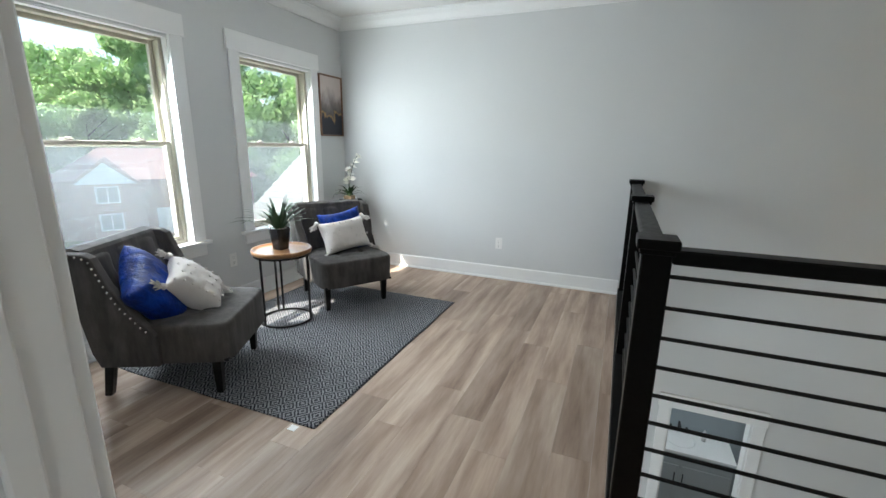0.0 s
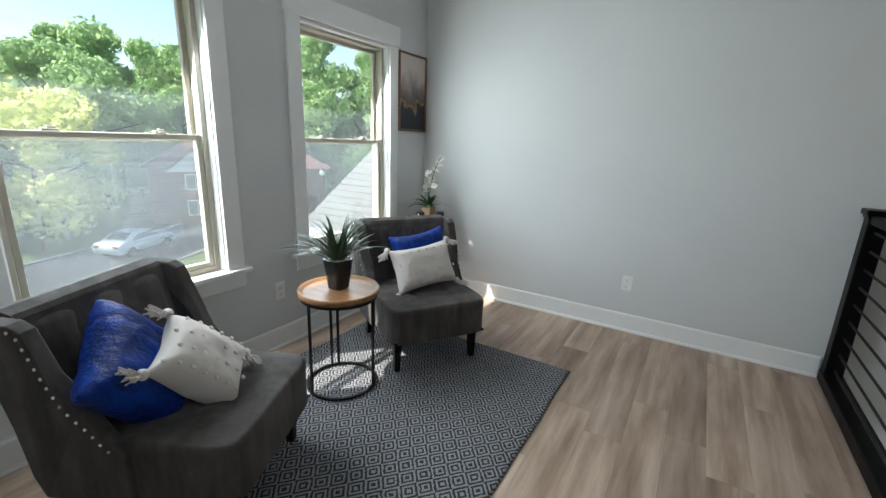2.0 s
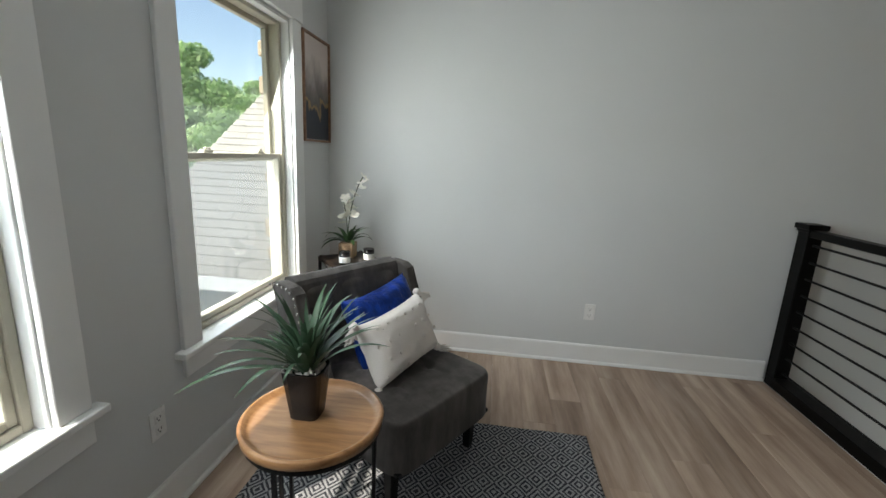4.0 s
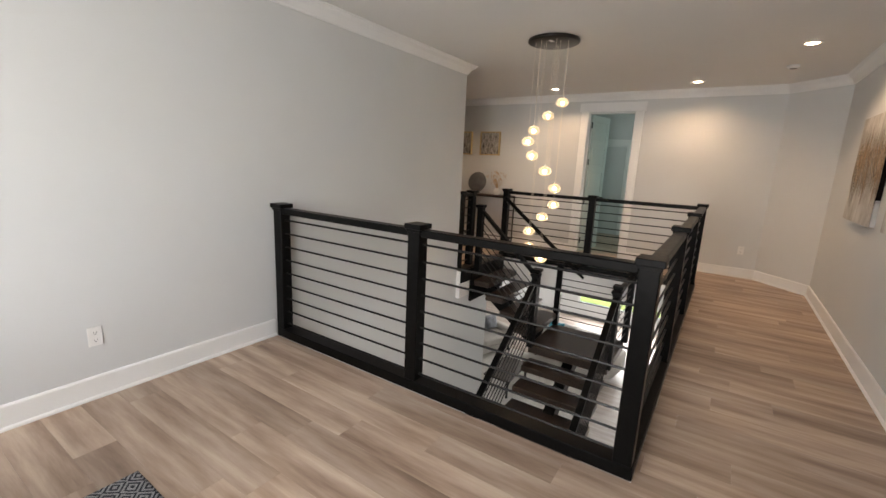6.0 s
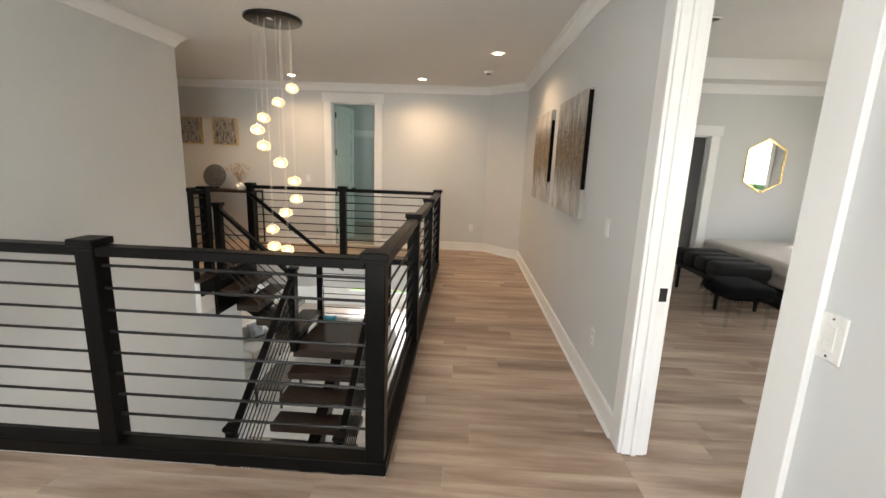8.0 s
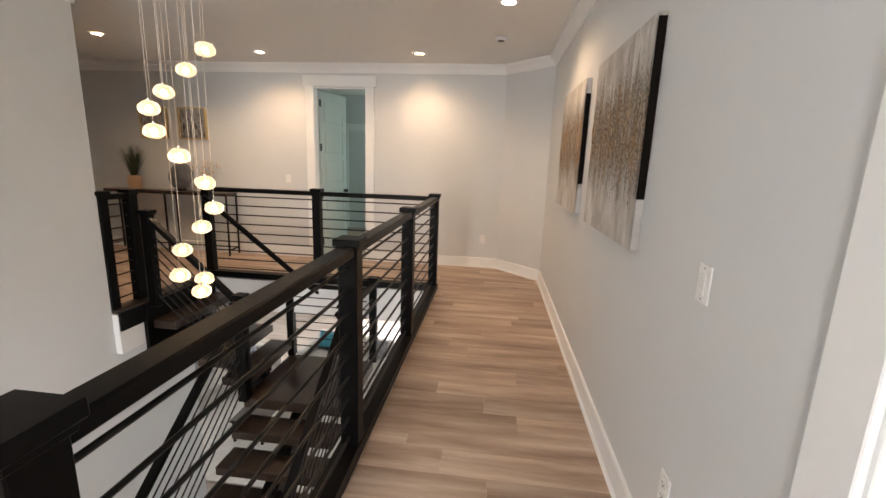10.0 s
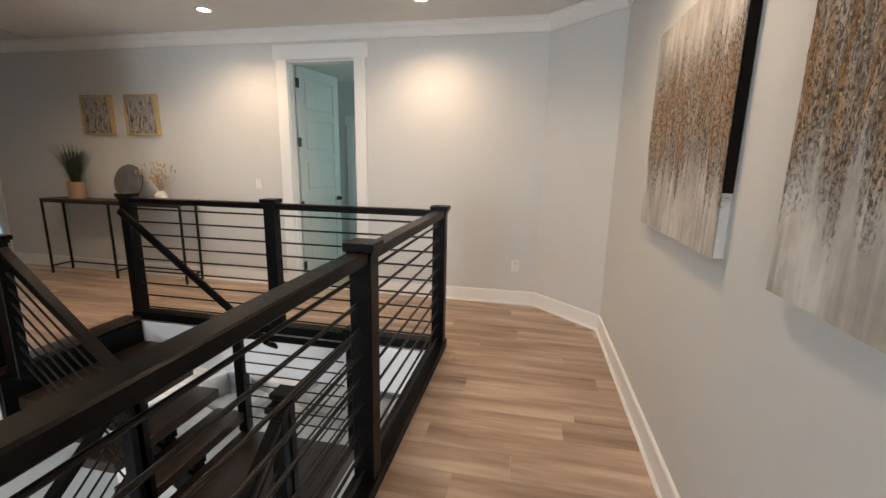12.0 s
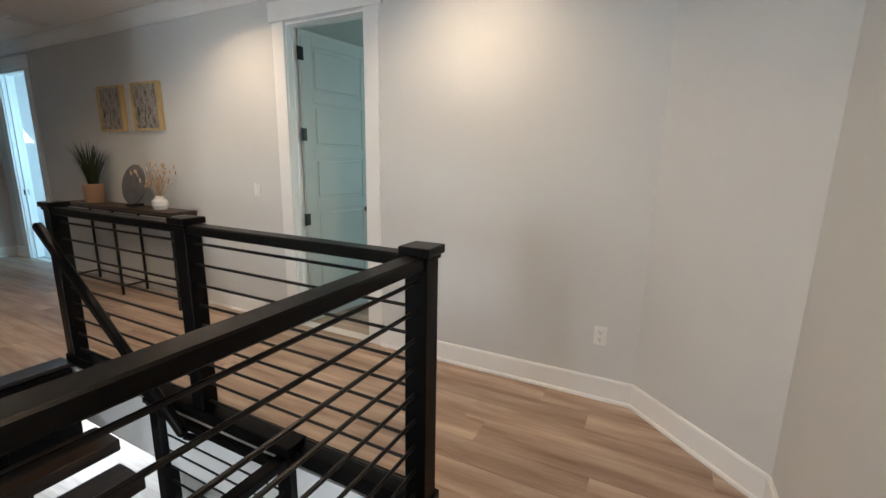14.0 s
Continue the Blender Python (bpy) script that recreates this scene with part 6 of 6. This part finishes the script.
part("rake_board", slab_between([(RXA, RY0, RZ0), (RXB, RY1, RZ1), (RXB, RY1, RZ1 - 0.18), (RXA, RY0, RZ0 - 0.18)], 0.03), TRIM, roof, "white rake board")
part("fascia", box(RXA, RXE, RY0 - 0.03, RY0, RZ0 - 0.18, RZ0 + 0.0, 0.004), TRIM, roof, "white fascia board")
COURSES = 34
for r in range(COURSES):
    v0, v1 = r / COURSES, (r + 1.10) / COURSES
    x0 = RXA + (RXB - RXA) * v0
    rr = random.Random(r)
    a = x0
    while a < RXE - 0.05:
        b = min(RXE, a + rr.choice((0.22, 0.30, 0.34, 0.42)))
        y0, z0 = RY0 + (RY1 - RY0) * v0, RZ0 + (RZ1 - RZ0) * v0
        y1, z1 = RY0 + (RY1 - RY0) * v1, RZ0 + (RZ1 - RZ0) * v1
        lift = rr.uniform(0.008, 0.02)
        bm = bmesh.new()
        top = [bm.verts.new(p) for p in ((a, y0 - lift * 0.7, z0 + lift * 0.7 + 0.008), (b - 0.004, y0 - lift * 0.7, z0 + lift * 0.7 + 0.008), (b - 0.004, y1, z1 + 0.004), (a, y1, z1 + 0.004))]
        bot = [bm.verts.new(v.co - Vector((0, 0, 0.014))) for v in top]
        bm.faces.new(top)
        bm.faces.new(bot[::-1])
        for k in range(4):
            bm.faces.new((bot[k], bot[(k + 1) % 4], top[(k + 1) % 4], top[k]))
        part("shingle", bm, SHINGLE, roof)
        a = b
sid = thing("wing_siding", pose(-1.8, 2.12, GY), "grey lap siding below the shingled roof", "siding")
for k in range(14, 35):
    z = 0.17 * k
    part("board", slab_between([(-2.0, -0.012, z), (2.0, -0.012, z), (2.0, 0.004, z + 0.18), (-2.0, 0.004, z + 0.18)], 0.012), SIDING, sid)
part("sheathing", box(-1.98, 2.0, 0.02, 0.1, 0.0, 6.0), SIDING, sid)
setting("porch_roof", slab_between([(-0.16, -4.5, -0.32), (-0.16, 2.1, -0.32), (-2.3, 2.1, -0.95), (-2.3, -4.5, -0.95)], 0.08), painted("pale_metal_roof", (0.55, 0.57, 0.58), 0.4, 0.05), "pale standing-seam metal porch roof below the windows", "porch roof")
for k in range(15):
    y = -4.4 + 0.45 * k
    bm = bmesh.new()
    beam(bm, (-0.17, y, -0.315), (-2.3, y, -0.94), 0.02, 0.045)
    setting("porch_roof_seam", bm, bpy.data.materials["pale_metal_roof"], "raised seam of the metal porch roof", "roof seam")
col = thing("stone_pier", pose(-0.34, 0.22, -1.6), "rough tan stone veneer pier beside the window", "stone pier")
rs = random.Random(8)
z = 0.0
while z < 4.6:
    h = rs.uniform(0.07, 0.16)
    y = -0.20
    while y < 0.17:
        w = min(rs.uniform(0.14, 0.28), 0.20 - y)
        if 0.20 - (y + w) < 0.08:
            w = 0.20 - y
        d = rs.uniform(-0.03, 0.035)
        part("stone", box(-0.16 - d, 0.18, y + d * 0.4, y + w - 0.01, z, z + h - 0.01, 0.012), STONE, col)
        y += w
    z += h
part("core", box(-0.12, 0.17, -0.17, 0.2, 0.0, 4.6), CONCRETE, col)

# ---- trees
def leaf_mat(name, dark, lite):
    m = material(name, lite, 0.6, 0.0, 0.3)
    n = Nodes(m)
    g = n.t.nodes.new("ShaderNodeNewGeometry")
    n.color(n.ramp(g.outputs["Random Per Island"], [(0.0, dark), (1.0, lite)]))
    n.b.inputs["Subsurface Weight"].default_value = 0.0
    tr = n.t.nodes.new("ShaderNodeBsdfTranslucent")
    tr.inputs[0].default_value = (*[min(1, c * 1.6) for c in lite], 1)
    mx = n.t.nodes.new("ShaderNodeMixShader")
    mx.inputs[0].default_value = 0.62
    n.link(n.b.outputs[0], mx.inputs[1])
    n.link(tr.outputs[0], mx.inputs[2])
    n.link(mx.outputs[0], n.t.nodes["Material Output"].inputs[0])
    return m


LEAF = [leaf_mat("green_leaves", (0.15, 0.24, 0.12), (0.36, 0.48, 0.25)), leaf_mat("yellow_green_leaves", (0.28, 0.34, 0.12), (0.56, 0.58, 0.26))]


def make_tree(seed, h, spread, mat, n_leaves, trunk_h, leaf=0.42):
    rs = np.random.RandomState(seed)
    th = new("tree")
    b = bmesh.new()
    tube(b, (0, 0, 0), (0.1, 0.05, trunk_h), 0.035 * h * 0.5, 9, 0.02 * h * 0.5)
    tube(b, (0.1, 0.05, trunk_h), (0.0, 0.2, h * 0.8), 0.02 * h * 0.5, 8, 0.04)
    for k in range(9):
        a = rs.uniform(0, 6.28)
        z = trunk_h + (h * 0.75 - trunk_h) * k / 9
        r = spread * rs.uniform(0.5, 0.85)
        tube(b, (0.08, 0.08, z), (math.cos(a) * r, math.sin(a) * r, z + h * rs.uniform(0.08, 0.2)), 0.09, 6, 0.03)
    part("trunk", b, BARK, th)
    # clumps of leaves scattered on lobes
    lobes = []
    for k in range(34):
        f = rs.uniform(0, 1)
        z = trunk_h * 0.75 + (h - trunk_h * 0.75) * f
        rad = spread * (1 - abs(f - 0.4) ** 1.7 * 1.25) * rs.uniform(0.25, 0.95)
        a = rs.uniform(0, 6.28)
        lobes.append((rad * math.cos(a), rad * math.sin(a), z, spread * rs.uniform(0.2, 0.36)))
    lobes = np.array(lobes)
    pick = rs.randint(0, len(lobes), n_leaves)
    d = rs.normal(size=(n_leaves, 3))
    d /= np.linalg.norm(d, axis=1)[:, None]
    rad = lobes[pick, 3:4] * (0.55 + 0.55 * rs.rand(n_leaves, 1))
    pos = lobes[pick, :3] + d * rad * np.array([1, 1, 0.8])
    u = rs.normal(size=(n_leaves, 3))
    u -= (u * d).sum(1)[:, None] * d * 0.6
    u /= np.linalg.norm(u, axis=1)[:, None]
    w = np.cross(u, d)
    w /= np.linalg.norm(w, axis=1)[:, None]
    s = leaf * rs.uniform(0.5, 1.2, (n_leaves, 1))
    quad = np.stack([pos - u * s, pos + w * s * 0.5, pos + u * s, pos - w * s * 0.5], 1).reshape(-1, 3)
    faces = np.arange(n_leaves * 4).reshape(-1, 4)
    me = bpy.data.meshes.new("crown")
    me.from_pydata(quad.tolist(), [], faces.tolist())
    me.materials.append(mat)
    cr = new("crown", me)
    cr.parent = th
    return th


t_green = tagged(make_tree(1, 15.5, 5.4, LEAF[0], 21000, 3.2, 0.29), "tall leafy green deciduous tree across the street", "tree", "trees outside")
t_dark = tagged(make_tree(7, 13.0, 5.8, LEAF[0], 21000, 2.2, 0.26), "broad dark green tree across the street", "tree", "trees outside")
t_gold = tagged(make_tree(2, 9.6, 4.6, LEAF[1], 16000, 2.4, 0.22), "yellow-green leafy tree on the lawn", "tree", "trees outside")
t_green.matrix_basis = pose(-46, 14, GY)
t_dark.matrix_basis = pose(-40, 9, GY)
t_gold.matrix_basis = pose(-32.5, 5.6, GY)
tr = random.Random(11)
for k in range(26):
    a = radians(188 - 3.1 * k)
    d = 50 + (k * 37 % 19)
    s = tr.uniform(0.8, 1.12) if k % 7 != 3 else 0.62
    c = copy_thing(t_green if k % 3 else t_dark, pose(2 + d * math.cos(a), -3 + d * math.sin(a), GY, 0, 0, tr.uniform(0, 360)))
    c.scale = (s, s, s * tr.uniform(0.92, 1.08))
for x, y, s in ((-41, -3, 0.8), (-43, 4, 0.9), (-46, 22, 0.9), (-36, 31, 0.95), (-44, 28, 1.0), (-32, 38, 1.0), (-28, 46, 1.0), (-24, 52, 1.0)):
    c = copy_thing(t_dark, pose(x, y, GY, 0, 0, tr.uniform(0, 360)))
    c.scale = (s, s, s)
for x, y in ((-34, -5), (-33, -9)):
    copy_thing(t_gold, pose(x, y, GY, 0, 0, tr.uniform(0, 360)))
t_south = copy_thing(t_green, pose(-8, -32, GY, 0, 0, 50))
t_south = copy_thing(t_green, pose(-16, -28, GY, 0, 0, 150))
t_south = copy_thing(t_dark, pose(2, -34, GY, 0, 0, 250))

# ---- neighbour's brick house
WHITEPAINT = painted("white_trim_outdoors", (0.72, 0.72, 0.70), 0.6)
PANE = material("dark_window_pane", (0.10, 0.12, 0.14), 0.08)
HM = pose(-35.5, 21.5, GY, 0, 0, -32)
hs = thing("brick_house", HM, "two-storey red brick house with a red-brown gabled roof across the street", "house")
part("wall", box(-4.0, 4.0, -7.0, 7.0, 0.0, 4.6), BRICKRED, hs, "red brick wall")


def gable(x0, x1, y0, y1, z, h):
    bm = bmesh.new()
    ym = (y0 + y1) / 2
    v = [bm.verts.new(p) for p in ((x0, y0, z), (x0, y1, z), (x0, ym, z + h), (x1, y0, z), (x1, y1, z), (x1, ym, z + h))]
    for q in ((0, 2, 1), (3, 4, 5), (0, 3, 5, 2), (1, 2, 5, 4), (0, 1, 4, 3)):
        bm.faces.new([v[i] for i in q])
    return bm


hb = bmesh.new()
v = [hb.verts.new(p) for p in ((-4.5, -7.5, 4.6), (4.5, -7.5, 4.6), (4.5, 7.5, 4.6), (-4.5, 7.5, 4.6), (0, -4.0, 7.0), (0, 4.0, 7.0))]
for q in ((0, 1, 4), (1, 2, 5, 4), (2, 3, 5), (3, 0, 4, 5), (0, 3, 2, 1)):
    hb.faces.new([v[i] for i in q])
part("roof", hb, ROOFRED, hs, "weathered red-brown roof")
for yc in (-3.6, 3.2):
    part("bay", box(4.0, 5.2, yc - 1.9, yc + 1.9, 0.0, 4.4), BRICKRED, hs)
    part("gable", gable(0.5, 5.5, yc - 2.2, yc + 2.2, 4.4, 1.9), ROOFRED, hs)
    part("gable_face", gable(5.5, 5.56, yc - 1.9, yc + 1.9, 4.4, 1.6), WHITEPAINT, hs, "white gable face")
    for z in (0.8, 2.9):
        wn_ = part("window", box(5.2, 5.26, yc - 0.75, yc + 0.75, z, z + 1.3), WHITEPAINT, hs, "white framed window")
        part("pane", box(5.26, 5.27, yc - 0.65, yc - 0.04, z + 0.1, z + 1.2), PANE, wn_)
        part("pane", box(5.26, 5.27, yc + 0.04, yc + 0.65, z + 0.1, z + 1.2), PANE, wn_)
part("door", box(4.0, 4.06, -0.6, 0.6, 0.0, 2.2), WHITEPAINT, hs, "white front door")
part("chimney", box(-1.0, 0.0, 5.0, 5.9, 4.0, 8.0), BRICKRED, hs)

# ---- parked car
CAR = material("white_car_paint", (0.78, 0.79, 0.80), 0.22, 0.0, 0.5)
TYRE = material("tyre_rubber", (0.02, 0.02, 0.02), 0.85)
cr = thing("parked_car", pose(-27.8, 8.8, GY + 0.03, 0, 0, 115), "white parked saloon car with dark windows on the street", "car")
side = [(-2.25, 0.35), (-2.28, 0.75), (-2.15, 0.95), (-1.55, 1.02), (-0.95, 1.38), (0.25, 1.42), (1.05, 1.0), (1.95, 0.86), (2.25, 0.65), (2.25, 0.35)]
cb = bmesh.new()
rings = []
for y, k in ((-0.88, 0.0), (-0.80, 1.0), (0.80, 1.0), (0.88, 0.0)):
    rings.append([cb.verts.new((x, y * (1 - 0.16 * max(0, z - 0.95) / 0.45), z + 0.03 * k * (z > 0.6))) for x, z in side])
for a, b in zip(rings, rings[1:]):
    for k in range(len(side)):
        q = (k + 1) % len(side)
        cb.faces.new((a[k], a[q], b[q], b[k]))
cb.faces.new(rings[0])
cb.faces.new(rings[-1][::-1])
part("body", cb, CAR, cr, "white bodywork", True)
for s in (-1, 1):
    wb = bmesh.new()
    q = [wb.verts.new((x, s * y, z)) for x, y, z in ((-1.35, 0.895, 1.03), (0.85, 0.895, 1.03), (0.22, 0.825, 1.36), (-0.85, 0.825, 1.33))]
    wb.faces.new(q)
    for fk in list(wb.faces):
        ext = bmesh.ops.extrude_face_region(wb, geom=[fk])
        bmesh.ops.translate(wb, verts=[v for v in ext["geom"] if isinstance(v, bmesh.types.BMVert)], vec=(0, s * 0.012, 0))
    part("side_window", wb, PANE, cr)
    for x in (-1.4, 1.4):
        tw = part("wheel", rod((x, s * 0.70, 0.32), (x, s * 0.90, 0.32), 0.32, 20), TYRE, cr, "black tyre")
        part("rim", rod((x, s * 0.89, 0.32), (x, s * 0.91, 0.32), 0.2, 14), STUD, tw)
    part("tail_light", box(-2.30, -2.2, s * 0.62 - 0.16, s * 0.62 + 0.16, 0.72, 0.86, 0.01), BRICKRED, cr, "red tail light")
for pts in ([(-1.56, -0.66, 1.06), (-1.56, 0.66, 1.06), (-0.96, 0.60, 1.42), (-0.96, -0.60, 1.42)], [(1.06, -0.68, 1.05), (1.06, 0.68, 1.05), (0.28, 0.6, 1.46), (0.28, -0.6, 1.46)]):
    part("windscreen", slab_between([Vector(p) + Vector((0, 0, 0.015)) for p in pts], 0.012), PANE, cr)
sl = thing("street_lamp", pose(-26.8, 23.5, GY), "slim street lamp with a white globe beside the road", "street lamp")
part("pole", rod((0, 0, 0), (0, 0, 4.1), 0.06, 10, 0.04), ROD, sl)
gl_ = bmesh.new()
bmesh.ops.create_uvsphere(gl_, u_segments=14, v_segments=8, radius=0.26, matrix=Matrix.Translation((0, 0, 4.35)))
part("globe", gl_, PLASTIC, sl, "white globe", True)

# ---------------------------------------------------------------- plank floors
floor = setting("floor", box(0.0, 0.3, -0.3, 0.0, -0.011, -0.008), PLANK, "greige wood-look vinyl plank floor", "floor")
rp = random.Random(21)
PW, PL = 0.182, 1.22
plank_cache = {}


def plank_at(x0, x1, y0, y1, parent):
    key = (round(x1 - x0, 3), round(y1 - y0, 3))
    if key not in plank_cache:
        w, l = key
        bm = box(-w / 2 + 0.0003, w / 2 - 0.0003, -l / 2 + 0.0003, l / 2 - 0.0003, -0.0075, 0.0, 0.0004)
        me = bpy.data.meshes.new("plank")
        bm.to_mesh(me)
        bm.free()
        me.materials.append(PLANK)
        plank_cache[key] = me
    ob = new("plank", plank_cache[key])
    ob.location = ((x0 + x1) / 2, (y0 + y1) / 2, 0)
    ob.parent = parent


def lay(rects, parent, seed=0):
    for rx0, rx1, ry0, ry1 in rects:
        k0 = math.floor(rx0 / PW)
        k1 = math.ceil(rx1 / PW)
        for k in range(k0, k1):
            a, b = max(rx0, k * PW), min(rx1, (k + 1) * PW)
            if b - a < 0.01:
                continue
            off = (math.sin(k * 12.9898 + seed) * 43758.5453) % 1.0 * PL
            j = math.floor((ry0 - off) / PL)
            while j * PL + off < ry1:
                c, d = max(ry0, j * PL + off), min(ry1, (j + 1) * PL + off)
                if d - c > 0.02:
                    plank_at(a, b, c, d, parent)
                j += 1


lay([(0.0, 3.16, -4.095, 0.0), (3.16, 7.55, -4.095, YR - 0.056), (7.55, XF, -4.095, YN), (XE, 7.55, 0.086, YN), (4.8, XE, 0.12, YN)], floor)
lay([(0.0, BX1, -7.0, -4.095)], tagged(part("bedroom_floor", box(0.0, BX1, BY0, -7.0, -0.009, -0.001), PLANK), "greige wood-look plank floor of the bedroom", "floor", "", "structure"), 3)
